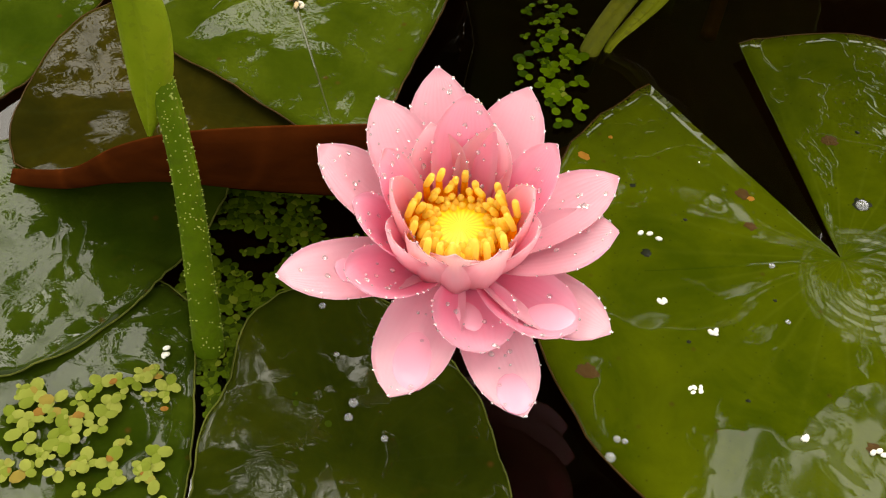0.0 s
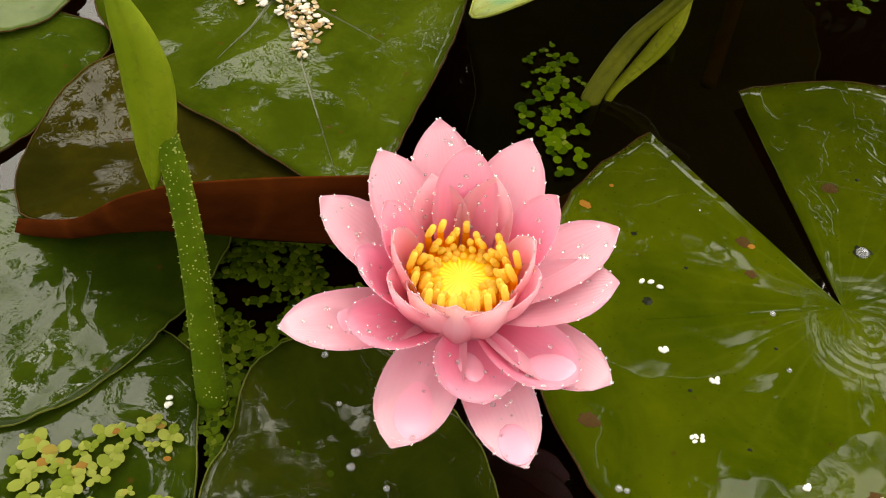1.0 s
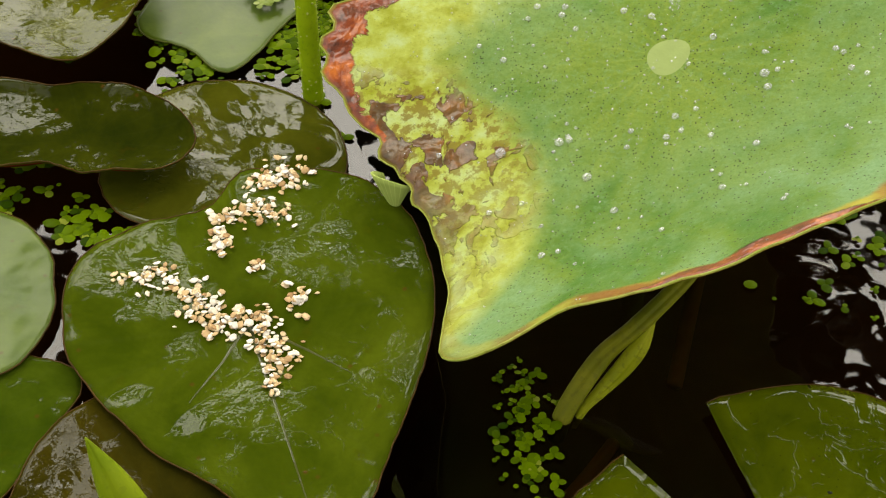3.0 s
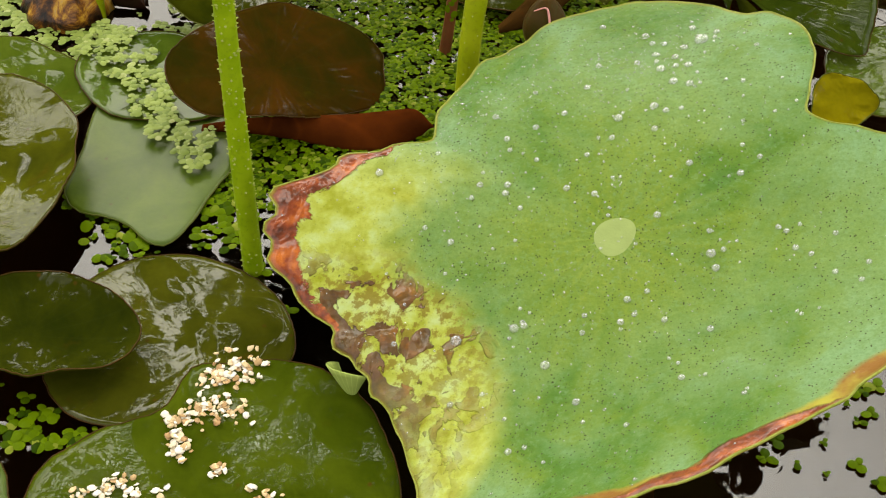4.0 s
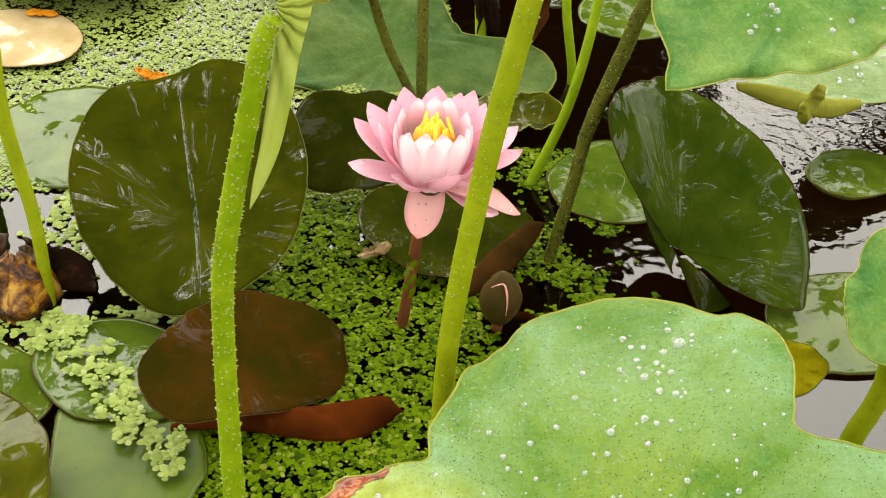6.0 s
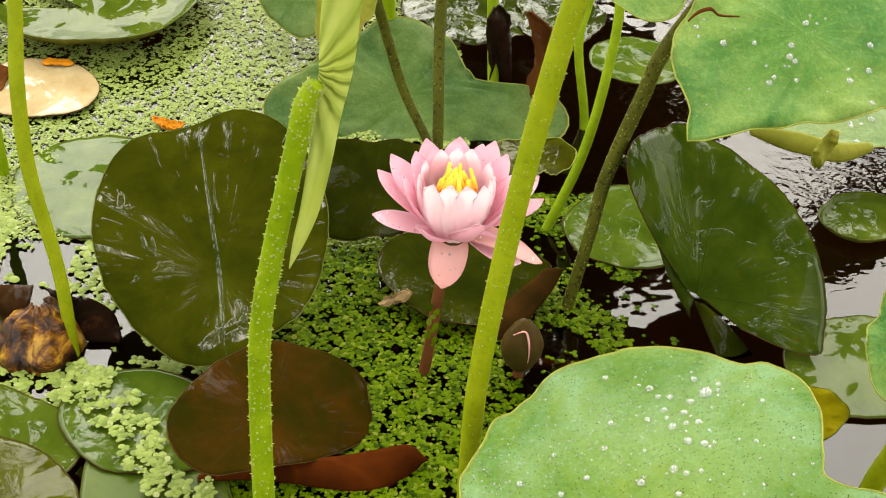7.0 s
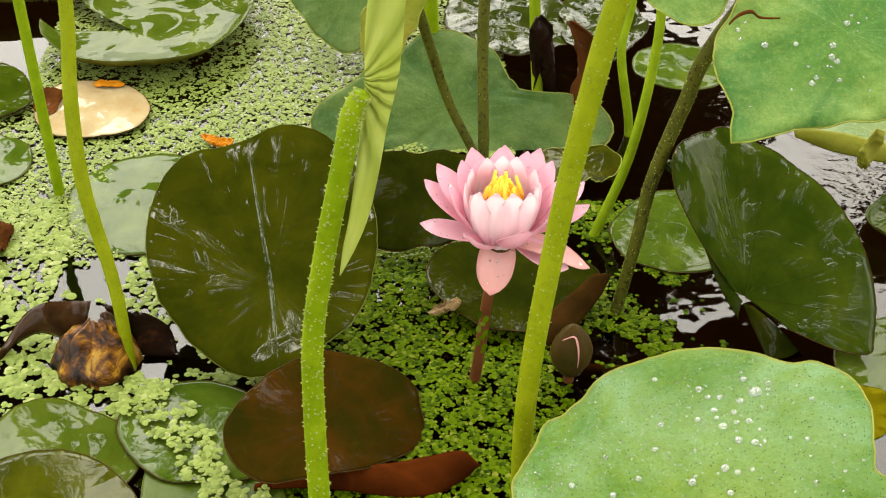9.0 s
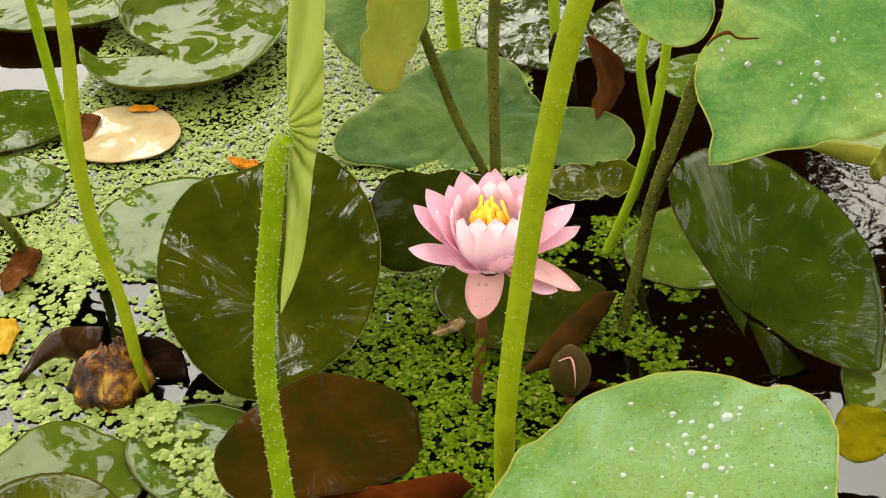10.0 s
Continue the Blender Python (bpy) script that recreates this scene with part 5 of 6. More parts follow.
water_lily("water_lily", "pink water lily in full bloom, wet with rain, yellow stamens", (0.0332, -0.031, 0.055),
           ((PETAL_PINK, 0.16, 0.02, 0.009, 0.05, 0.8, OUTER_1), (PETAL_DEEP, 0.26, 0.08, 0.012, 0.08, 0.8, MIDDLE_1), (PETAL_CORE, 0.36, 0.06, 0.0165, 0.06, 1.15, INNER_1)), 0.0155,
           ((22, 0.0166, 0.0155, 80), (26, 0.0152, 0.0112, 86), (28, 0.0138, 0.0085, 96), (30, 0.0124, 0.0066, 112), (30, 0.0108, 0.0052, 130), (26, 0.0092, 0.0046, 140)), 5, 0.0125, 0.0012)
v, f = tube([(0.0, 0.0, 0.0), (0.002, 0.002, -0.03), (0.006, 0.006, -0.08)], [0.004, 0.004, 0.0045])
pk = empty("flower_stalk", (0.033, -0.031, 0.046), "red-green stalk below the pink water lily", "stem")
part("stem", v, f, STEM_RED, pk)

OUTER_2 = [(-175, 15, 0.0484, 0.022), (157, 31, 0.0572, 0.021), (145, 39, 0.0589, 0.022), (114, 45, 0.0586, 0.023), (85, 42, 0.0588, 0.023), (60, 36, 0.0625, 0.022), (29, 19, 0.0625, 0.022), (20, 8, 0.0582, 0.022), (-20, -22, 0.0421, 0.024)]
DROOP_2 = [(-6, -17, 0.0702, 0.022), (-102, -24, 0.048, 0.025)]
MIDDLE_2 = [(177, 56, 0.0492, 0.021), (140, 59, 0.053, 0.021), (122, 68, 0.0527, 0.02), (58, 62, 0.0553, 0.021), (36, 51, 0.0553, 0.021), (12, 52, 0.0491, 0.021), (-126, 36, 0.036, 0.022), (-72, 46, 0.042, 0.023), (-20, 50, 0.042, 0.022), (90, 62, 0.055, 0.021)]
INNER_2 = [(150, 74, 0.048, 0.018), (175, 72, 0.044, 0.019), (5, 72, 0.044, 0.019), (30, 72, 0.0475, 0.018), (116, 76, 0.051, 0.018), (88, 76, 0.051, 0.018), (65, 75, 0.0515, 0.018), (-160, 76, 0.04, 0.02), (-132, 74, 0.05, 0.021), (-20, 76, 0.047, 0.021), (-50, 74, 0.05, 0.021), (-104, 76, 0.052, 0.022), (-78, 76, 0.052, 0.022)]
water_lily("water_lily", "pale pink water lily with blush petals and yellow stamens", (-0.014, 0.578, 0.126),
           ((PETAL_BLUSH, 0.18, 0.06, 0.008, 0.05, 0.8, OUTER_2), (PETAL_OLD, 0.14, 0.0, -0.006, -0.06, 0.72, DROOP_2), (PETAL_BLUSH, 0.26, 0.06, 0.01, 0.1, 0.72, MIDDLE_2), (PETAL_WHITE, 0.3, 0.06, 0.013, 0.1, 0.72, INNER_2)), 0.011,
           ((24, 0.0102, 0.0225, 84), (20, 0.008, 0.021, 86), (12, 0.0055, 0.019, 87)), 9, 0.026, 0.0011)
v, f = tube([(0.0, 0.0, 0.0), (-0.006, 0.0, -0.035), (-0.011, -0.002, -0.09), (-0.017, -0.003, -0.144)], [0.0042, 0.004, 0.004, 0.0045])
pk = empty("flower_stalk", (-0.014, 0.578, 0.116), "red-brown stalk below the pale water lily, duckweed clinging", "stem")
part("stem", v, f, STEM_RED, pk)

bud = empty("water_lily_bud", (0.0395, 0.575, 0.0), "closed dark green water lily bud with a pink slit", "flower bud")
v, f = tube([(0, 0, -0.02), (0.0005, 0, 0.0), (0.001, 0, 0.016)], [0.004, 0.004, 0.0045])
part("stem", v, f, STEM_RED, bud)
verts = []
for i in range(15):
    u = i / 14
    r = 0.0162 * math.sin(math.pi * (0.08 + 0.9 * u)) ** 0.7 * (1 - 0.12 * u)
    for k in range(20):
        a = 2 * math.pi * k / 20
        q = r * (1 - 0.12 * abs(math.sin(2 * a - 0.4)) ** 8)
        verts.append((0.001 + q * math.cos(a), q * math.sin(a), 0.008 + 0.044 * u))
faces = [(i * 20 + k, i * 20 + (k + 1) % 20, i * 20 + 20 + (k + 1) % 20, i * 20 + 20 + k) for i in range(14) for k in range(20)] + [tuple(range(20))[::-1], tuple(range(280, 300))]
part("calyx", verts, faces, BUD_GREEN, bud, "dark green and brown sepals")
v, f = tube([(-0.0075, -0.0088, 0.0455), (0.0005, -0.0082, 0.0482), (0.003, -0.0122, 0.0445), (0.004, -0.0152, 0.036), (0.0038, -0.0158, 0.026)], [0.0003, 0.0006, 0.0008, 0.0005, 0.0002], 6, 4)
part("inner_petals", v, f, PETAL_OLD, bud, "pink petals showing through the slit")

# ---- rotten and fallen leaves ----
rotten = empty("dead_leaf", (-0.304, 0.602, 0.0), "golden brown rotten leaf heaped on the water", "dead leaf")
verts, faces = [], []
for k in range(9):
    v = k / 8
    for i in range(40):
        a = radians(165 + 240 * i / 39)
        r = (0.004 + 0.029 * v ** 0.8) * (1 + 0.1 * noise.noise(Vector((i * 0.35, 2.0, 0.5))))
        pleat = 0.0014 * math.sin(i * 1.5) * v
        verts.append((r * math.cos(a) + 0.004 * (1 - v), r * math.sin(a) * 1.05 - 0.002, 0.038 * (1 - v) ** 0.75 + pleat + 0.011 * noise.noise(Vector((v * 3, i * 0.22, 7.0))) * math.sin(math.pi * min(1, v + 0.15))))
faces = [(k * 40 + i, k * 40 + 40 + i, k * 40 + 41 + i, k * 40 + i + 1) for k in range(8) for i in range(39)]
fan = part("golden_fan", verts, faces, ROTTEN, rotten, "golden brown crumpled fan")
fan.modifiers.new("thickness", "SOLIDIFY").thickness = 0.0008
bpy.context.view_layer.update()
ribbon("wing", "long brown wing trailing in the water", [(-0.3729, 0.5949, 0.001), (-0.3637, 0.6103, 0.004), (-0.3482, 0.6184, 0.008), (-0.3296, 0.6096, 0.01), (-0.31, 0.605, 0.01)], [(-0.3745, 0.604, 0.004), (-0.3598, 0.6235, 0.02), (-0.3444, 0.6264, 0.03), (-0.3224, 0.6167, 0.04), (-0.304, 0.609, 0.046)], 0.005, [ROT_BROWN], rotten)
ribbon("black_wing", "black rotten wing", [(-0.29, 0.602, 0.003), (-0.2837, 0.6154, 0.005), (-0.2758, 0.603, 0.002), (-0.2591, 0.601, 0.001), (-0.2466, 0.5997, 0.001)], [(-0.296, 0.612, 0.042), (-0.2803, 0.6235, 0.024), (-0.2692, 0.6268, 0.02), (-0.2524, 0.62, 0.012), (-0.2446, 0.6018, 0.003)], 0.006, [ROT_BLACK], rotten)
leaf("dead_leaf", "brown dead leaf lying against the cream pad", (-0.412, 0.953, 0.0085), (11, 14, 20, 24, 20, 15, 13, 14, 20, 24, 18, 12), DRY, DRY, wave=0.004, category="dead leaf", seed=58)
leaf("dead_leaf", "tan crumbled scrap on the edge of the dark pad", (-0.0494, 0.6308, 0.022), (5, 9, 14, 8, 4, 3, 4, 8, 13, 8, 4, 3), DRY_TAN, DRY_TAN, tilt=(10, 0, -35), wave=0.006, category="dead leaf", seed=61)
leaf("dead_leaf", "brown dead leaf on the duckweed", (-0.413, 0.735, 0.008), (14, 18, 24, 26, 20, 14, 13, 16, 22, 36, 24, 15), DRY, DRY, wave=0.008, category="dead leaf", seed=52)
stalk("lotus_shoot", "short dark stem bent over a dead leaf", [(-0.4154, 0.7572, -0.01), (-0.4154, 0.7572, 0.004), (-0.4164, 0.7488, 0.03), (-0.4251, 0.7501, 0.045), (-0.4362, 0.7519, 0.06), (-0.46, 0.76, 0.08)], [0.004] * 6, STEM_DARK, 40, 0.0007, 15, STEMS)
leaf("dead_leaf", "yellow dead leaf tip among duckweed", (-0.399, 0.644, 0.006), (7, 12, 18, 26, 18, 8, 12, 16, 20, 14), GOLD_LEAF, GOLD_LEAF, wave=0.008, category="dead leaf", seed=57)


def hanging_leaf(label, points, widths, material, seed):
    """A shrivelled leaf: a crumpled strip hanging down through the points."""
    rng = random.Random(seed)
    n, across = 26, 9
    cs = [smooth_curve([p[k] for p in points], n, False) for k in range(3)]
    ws = smooth_curve(list(widths), n, False)
    verts = []
    for i in range(n):
        for j in range(across):
            u = j / (across - 1) * 2 - 1
            crumple = 0.45 * ws[i] * math.sin(u * 3.4 + i * 0.25 + seed) + 0.003 * noise.noise(Vector((u * 2, i * 0.3, seed)))
            edge = 1 + 0.3 * noise.noise(Vector((u, i * 0.45, seed + 5)))
            verts.append((cs[0][i] + u * ws[i] * edge, cs[1][i] + crumple, cs[2][i] + 0.2 * u * ws[i]))
    faces = [(i * across + j, i * across + j + 1, (i + 1) * across + j + 1, (i + 1) * across + j) for i in range(n - 1) for j in range(across - 1)]
    ob = mesh_object("dead_leaf", verts, faces, material)
    mod = ob.modifiers.new("thickness", "SOLIDIFY")
    mod.thickness = 0.0008
    return tagged(ob, label, "dead leaf")


hanging_leaf("shrivelled red-brown leaf hanging among the stems", [(0.066, 0.93, -0.002), (0.078, 0.93, 0.02), (0.09, 0.935, 0.05), (0.086, 0.935, 0.08), (0.07, 0.94, 0.1)], [0.006, 0.009, 0.012, 0.011, 0.003], DRY, 3)
hanging_leaf("black shrivelled leaf clinging to a stem", [(0.055, 0.955, 0.0), (0.05, 0.952, 0.04), (0.045, 0.95, 0.08), (0.042, 0.95, 0.1)], [0.012, 0.01, 0.011, 0.003], ROT_BLACK, 7)
tagged(ribbon("leaf_scrap", "", [(0.1244, 0.605, 0.2708), (0.1294, 0.605, 0.2764), (0.137, 0.605, 0.279), (0.1429, 0.605, 0.2754), (0.1555, 0.605, 0.2753)], [(0.124, 0.606, 0.272), (0.1292, 0.606, 0.2786), (0.137, 0.606, 0.2812), (0.1432, 0.606, 0.2768), (0.1556, 0.606, 0.276)], 0.001, [DRY]), "brown torn scrap at the hanging leaf's edge", "leaf scrap")
hanging_leaf("curled tip hanging below a lotus leaf", [(0.285, 0.74, 0.075), (0.284, 0.735, 0.085), (0.286, 0.74, 0.098), (0.292, 0.745, 0.108)], [0.002, 0.006, 0.008, 0.004], LOTUS_YELLOW, 9)
leaf("dead_leaf", "orange scrap of leaf on the cream pad", (-0.362, 0.985, 0.0085), (15, 8, 5, 4, 6, 13, 15, 8, 5, 4, 5, 9), ORANGE, ORANGE, wave=0.002, category="dead leaf", seed=62)
leaf("dead_leaf", "orange scrap of leaf on the duckweed", (-0.248, 0.888, 0.005), (14, 9, 6, 5, 7, 16, 10, 5, 5, 6, 8, 10), ORANGE, ORANGE, tilt=(24, 0, 0), wave=0.006, category="dead leaf", seed=54)

# ---- pale scrap of leaf curled to a funnel at the lotus leaf's edge ----
verts, faces = [], []
for k in range(8):
    v = k / 7
    for i in range(22):
        a = radians(-35 + 250 * i / 21)
        r = 0.0009 + 0.0095 * v ** 0.9 * (1 + 0.12 * math.sin(2 * a))
        verts.append((r * math.cos(a), r * 0.7 * math.sin(a), 0.018 * v + 0.004 * v * v * math.sin(a + 0.6)))
faces = [(k * 22 + i, k * 22 + i + 1, k * 22 + 23 + i, k * 22 + 22 + i) for k in range(7) for i in range(21)]
scrap = mesh_object("leaf_scrap", verts, faces, [UNDER_GREEN, UNDER_GREEN])
scrap.matrix_world = pose(-0.046, 0.236, 0.027, 8, 12, 160)
mod = scrap.modifiers.new("thickness", "SOLIDIFY")
mod.thickness = 0.0008
tagged(scrap, "pale green leaf scrap curled to a funnel by the lotus leaf", "leaf scrap")

# ---- worn spots on the notched pad ----
rng = random.Random(4)
for x, y, r, material in ((0.0636, 0.0712, 0.0027, SPOT_ORANGE), (0.131, 0.0704, 0.0032, SPOT_BROWN), (0.1345, 0.069, 0.0016, SPOT_ORANGE), (0.1363, 0.0547, 0.0026, SPOT_BROWN), (0.0975, 0.0285, 0.0022, SPOT_DARK), (0.0862, 0.0617, 0.0014, SPOT_DARK), (0.0855, -0.0344, 0.0042, SPOT_BROWN), (0.1918, -0.0372, 0.003, SPOT_BROWN),
                          (0.0725, 0.0849, 0.001, SPOT_ORANGE), (0.1796, 0.0795, 0.0038, SPOT_DARK), (0.1638, 0.1112, 0.0036, SPOT_BROWN), (0.2, 0.09, 0.0012, SPOT_DARK), (0.12, -0.01, 0.0009, SPOT_DARK), (0.15, 0.02, 0.0008, SPOT_DARK), (0.11, 0.05, 0.0009, SPOT_DARK), (0.145, -0.03, 0.0009, SPOT_DARK), (0.175, 0.12, 0.001, SPOT_DARK), (0.19, 0.105, 0.0011, SPOT_DARK)):
    ring = [(r * q * math.cos(a) + x - 0.174, r * q * 0.8 * math.sin(a) + y - 0.049) for a, q in ((2 * math.pi * k / 18, 1 + rng.uniform(-0.22, 0.22)) for k in range(18))]
    BLEMISHES.append((ring, (x - 0.174, y - 0.049), material))

# ---- drowned stalks ----
for pts in ([(0.114, 0.282, -0.004), (0.11, 0.242, -0.01), (0.105, 0.188, -0.02)], [(0.03, 0.08, -0.03), (0.06, 0.13, -0.05), (0.08, 0.2, -0.09)], [(0.05, 0.6, -0.01), (0.1, 0.62, -0.03), (0.14, 0.66, -0.05)]):
    stalk("sunken_stalk", "brown stalk sunk in the dark water", pts, [0.004, 0.004, 0.004], PETIOLE, 0, group="sunken stalks")

# ---- duckweed ----


def frond_points(x, y, z, r, turn, rng, tilt=0.12, sides=9):
    ring, c = [], (x, y, z + r * 0.28)
    ax, ay = rng.uniform(-tilt, tilt), rng.uniform(-tilt, tilt)
    squash = rng.uniform(0.72, 0.95)
    for k in range(sides):
        a = 2 * math.pi * k / sides
        u, w = r * math.cos(a), r * squash * math.sin(a)
        px, py = u * math.cos(turn) - w * math.sin(turn), u * math.sin(turn) + w * math.cos(turn)
        ring.append((x + px, y + py, z + px * ax + py * ay))
    return ring, c


def cluster(x, y, z, size, rng):
    """A duckweed plant: two to four fronds that share one point."""
    turn, out = rng.uniform(0, 6.283), []
    for k in range(rng.choice((1, 2, 3, 3, 4))):
        a = turn + k * 2.0 + rng.uniform(-0.3, 0.3)
        r = size * rng.uniform(0.65, 1.15)
        out.append((x + math.cos(a) * r * 0.95, y + math.sin(a) * r * 0.95, z + rng.uniform(0, 0.0009), r, a))
    return out


def duckweed(name, label, centres, size, material, z, seed, sides=9):
    rng = random.Random(seed)
    verts, faces = [], []
    for x, y in centres:
        for fx, fy, fz, r, a in cluster(x, y, z, size * rng.choice((0.55, 0.7, 1.0, 1.0, 1.25)), rng):
            ring, c = frond_points(fx, fy, fz, r, a, rng, 0.12, sides)
            b = len(verts)
            verts += ring + [c]
            faces += [(b + k, b + (k + 1) % sides, b + sides) for k in range(sides)]
    return tagged(mesh_object(name, verts, faces, material), label, "duckweed", kind="stuff")


def patch(rng, count, x0, x1, y0, y1, inside):
    out = []
    while len(out) < count:
        x, y = rng.uniform(x0, x1), rng.uniform(y0, y1)
        if rng.random() < inside(x, y):
            out.append((x, y))
    return out


def blotch(x, y, scale, low, seed):
    return 1.0 if noise.noise(Vector((x * scale, y * scale, seed))) > low else 0.04


rng = random.Random(21)
duckweed("duckweed", "green duckweed on dark water beside the pink flower", patch(rng, 1050, -0.075, -0.002, -0.13, 0.04, lambda x, y: blotch(x, y, 40, -0.15, 1.0) * (math.hypot(x + 0.102, y + 0.12) > 0.066)), 0.0021, WEED_SHADED, 0.0012, 31)
near = [(0.028 + 0.02 * math.sin(k * 2.4) * (k % 5) / 5 + 0.0003 * k, 0.165 - 0.0011 * k + 0.006 * math.cos(k * 1.7)) for k in range(62)]
duckweed("duckweed", "string of green duckweed on black water", near, 0.0024, WEED, 0.0012, 32)
duckweed("duckweed", "duckweed among the lily pads", patch(rng, 300, -0.28, -0.09, 0.2, 0.42, lambda x, y: blotch(x, y, 22, 0.05, 2.0)), 0.0036, WEED, 0.0012, 33)
duckweed("duckweed", "green duckweed at the lotus leaf's edge", patch(rng, 60, 0.14, 0.28, 0.22, 0.32, lambda x, y: blotch(x, y, 30, 0.1, 3.0)), 0.003, WEED, 0.0012, 34)
duckweed("duckweed", "carpet of green duckweed below the pale flower", patch(rng, 9500, -0.16, 0.16, 0.4, 0.8, lambda x, y: blotch(x, y, 16, -0.4 if x < 0.04 else 0.02, 4.0)), 0.002, WEED, 0.0012, 35)
duckweed("duckweed", "pale duckweed drifting on open water", patch(rng, 1900, -0.42, -0.14, 0.52, 0.8, lambda x, y: blotch(x, y, 14, -0.12, 5.0)), 0.003, WEED_PALE, 0.0012, 36)
duckweed("duckweed", "dense carpet of pale duckweed on the far water", patch(rng, 50000, -0.62, 0.02, 0.72, 1.4, lambda x, y: blotch(x, y, 9, -0.62, 6.0) if x > -0.44 or not 1.0 < y < 1.17 else 0.0), 0.0015, WEED_PALE, 0.0012, 37, 6)
duckweed("duckweed", "heap of pale duckweed lying on a wet pad", patch(rng, 260, -0.275, -0.165, 0.42, 0.57, lambda x, y: 1.0 if abs((x + 0.22) + (y - 0.495) * 0.75 + 0.012 * noise.noise(Vector((x * 60, y * 60, 3)))) < 0.019 + 0.012 * noise.noise(Vector((x * 40, y * 40, 9))) else 0.0), 0.0026, WEED_PALE, 0.009, 38)

cling = [(-0.024 + 0.0025 * math.sin(k * 2.1), 0.5725) for k in range(9)]
verts, faces = [], []
for k, (x, y) in enumerate(cling):
    ring, c = frond_points(0, 0, 0, 0.0022 + 0.0006 * (k % 3), k, random.Random(k), 0.1)
    m = pose(x, y, 0.03 + 0.0042 * k, 78, 0, 20 * (k % 3))
    b = len(verts)
    verts += [m @ Vector(p) for p in ring + [c]]
    faces += [(b + i, b + (i + 1) % 9, b + 9) for i in range(9)]
tagged(mesh_object("duckweed", verts, faces, WEED), "green duckweed clinging to the flower stalk", "duckweed", kind="stuff")

# single yellow fronds on the near pad
rng = random.Random(8)
ring, c = frond_points(0, 0, 0, 1.0, 0, random.Random(3), 0.05)
FROND = bpy.data.meshes.new("duckweed_frond")
FROND.from_pydata([tuple(p) for p in ring] + [c], [], [(k, (k + 1) % 9, 9) for k in range(9)])
FROND.materials.append(WEED_YELLOW)
FROND.polygons.foreach_set("use_smooth", [True] * 9)
spots = patch(rng, 85, -0.13, -0.045, -0.13, -0.055, lambda x, y: 1.0 if blotch(x, y, 55, -0.1, 7.0) > 0.5 and x + 0.6 * (y + 0.09) < -0.055 and y < -0.055 - 0.45 * (x + 0.04) - 0.03 * (x < -0.1) and math.hypot(x + 0.128, y + 0.028) > 0.07 else 0.0)
for x, y in spots:
    for fx, fy, fz, r, a in cluster(x, y, 0.0045, rng.choice((0.0017, 0.0025, 0.003)), rng):
        ob = new("duckweed_frond", FROND)
        ob.matrix_world = pose(fx, fy, fz, rng.uniform(-8, 8), rng.uniform(-8, 8), math.degrees(a)) @ Matrix.Scale(r, 4)
        tagged(ob, "yellow-green duckweed frond lying on a lily pad", "duckweed", "duckweed on the pad")

# seed husks on the heart-shaped pad
rng = random.Random(17)
verts, faces = [], []


def husk_line(a, b, count, spread, size):
    for _ in range(round(count * 1.9)):
        t = rng.random()
        x = a[0] + (b[0] - a[0]) * t + rng.gauss(0, spread)
        y = a[1] + (b[1] - a[1]) * t + rng.gauss(0, spread)
        z = 0.012 + heart_height(x + 0.101, y - 0.157) + 0.0005 + rng.random() * 0.0015
        s = size * rng.uniform(0.4, 0.95)
        v, f = dome(1.0, 0.8, 3, 7)
        v = [Vector(q) * rng.uniform(0.72, 1.25) for q in v]
        b0 = len(verts)
        m = pose(x, y, z, rng.uniform(-30, 30), rng.uniform(-30, 30), rng.uniform(0, 360)) @ Matrix.Diagonal((s, s * rng.uniform(0.55, 1), s * rng.uniform(0.2, 0.45), 1))
        verts.extend(m @ Vector(p) for p in v)
        faces.extend(tuple(i + b0 for i in q) for q in f)


for p, q, count, spread, size in (((-0.165, 0.168), (-0.15, 0.176), 22, 0.004, 0.0026), ((-0.15, 0.172), (-0.126, 0.168), 18, 0.003, 0.003), ((-0.134, 0.162), (-0.106, 0.15), 48, 0.005, 0.0027),
                                  ((-0.112, 0.158), (-0.092, 0.16), 16, 0.002, 0.003), ((-0.095, 0.158), (-0.08, 0.135), 56, 0.005, 0.0026), ((-0.084, 0.132), (-0.08, 0.122), 14, 0.002, 0.0026), ((-0.083, 0.178), (-0.078, 0.165), 14, 0.003, 0.003),
                                  ((-0.134, 0.21), (-0.124, 0.192), 22, 0.003, 0.0032), ((-0.134, 0.21), (-0.112, 0.222), 22, 0.003, 0.0024), ((-0.118, 0.222), (-0.1, 0.216), 30, 0.004, 0.0026), ((-0.12, 0.236), (-0.096, 0.246), 50, 0.005, 0.0028), ((-0.108, 0.184), (-0.104, 0.188), 8, 0.002, 0.003)):
    husk_line(p, q, count, spread, size)
tagged(mesh_object("seed_husks", verts, faces, HUSK), "cream and white seed husks scattered on a lily pad", "seed husks", kind="stuff")

# white specks fallen on the large pad
verts, faces = [], []
for x, y in ((0.108, 0.006), (0.129, -0.003), (0.166, -0.04), (0.111, 0.085), (0.101, 0.083), (0.097, 0.037), (0.124, -0.031), (0.127, -0.031), (0.193, -0.039), (-0.068, -0.067)):
    for k in range(3):
        v, f = dome(1.0, 0.6, 3, 7)
        b0 = len(verts)
        m = pose(x + rng.gauss(0, 0.0012), y + rng.gauss(0, 0.0012), 0.0045, 0, 0, rng.uniform(0, 360)) @ Matrix.Diagonal((0.0016, 0.0011, 0.0012, 1))
        verts.extend(m @ Vector(q) for q in v)
        faces.extend(tuple(i + b0 for i in q) for q in f)
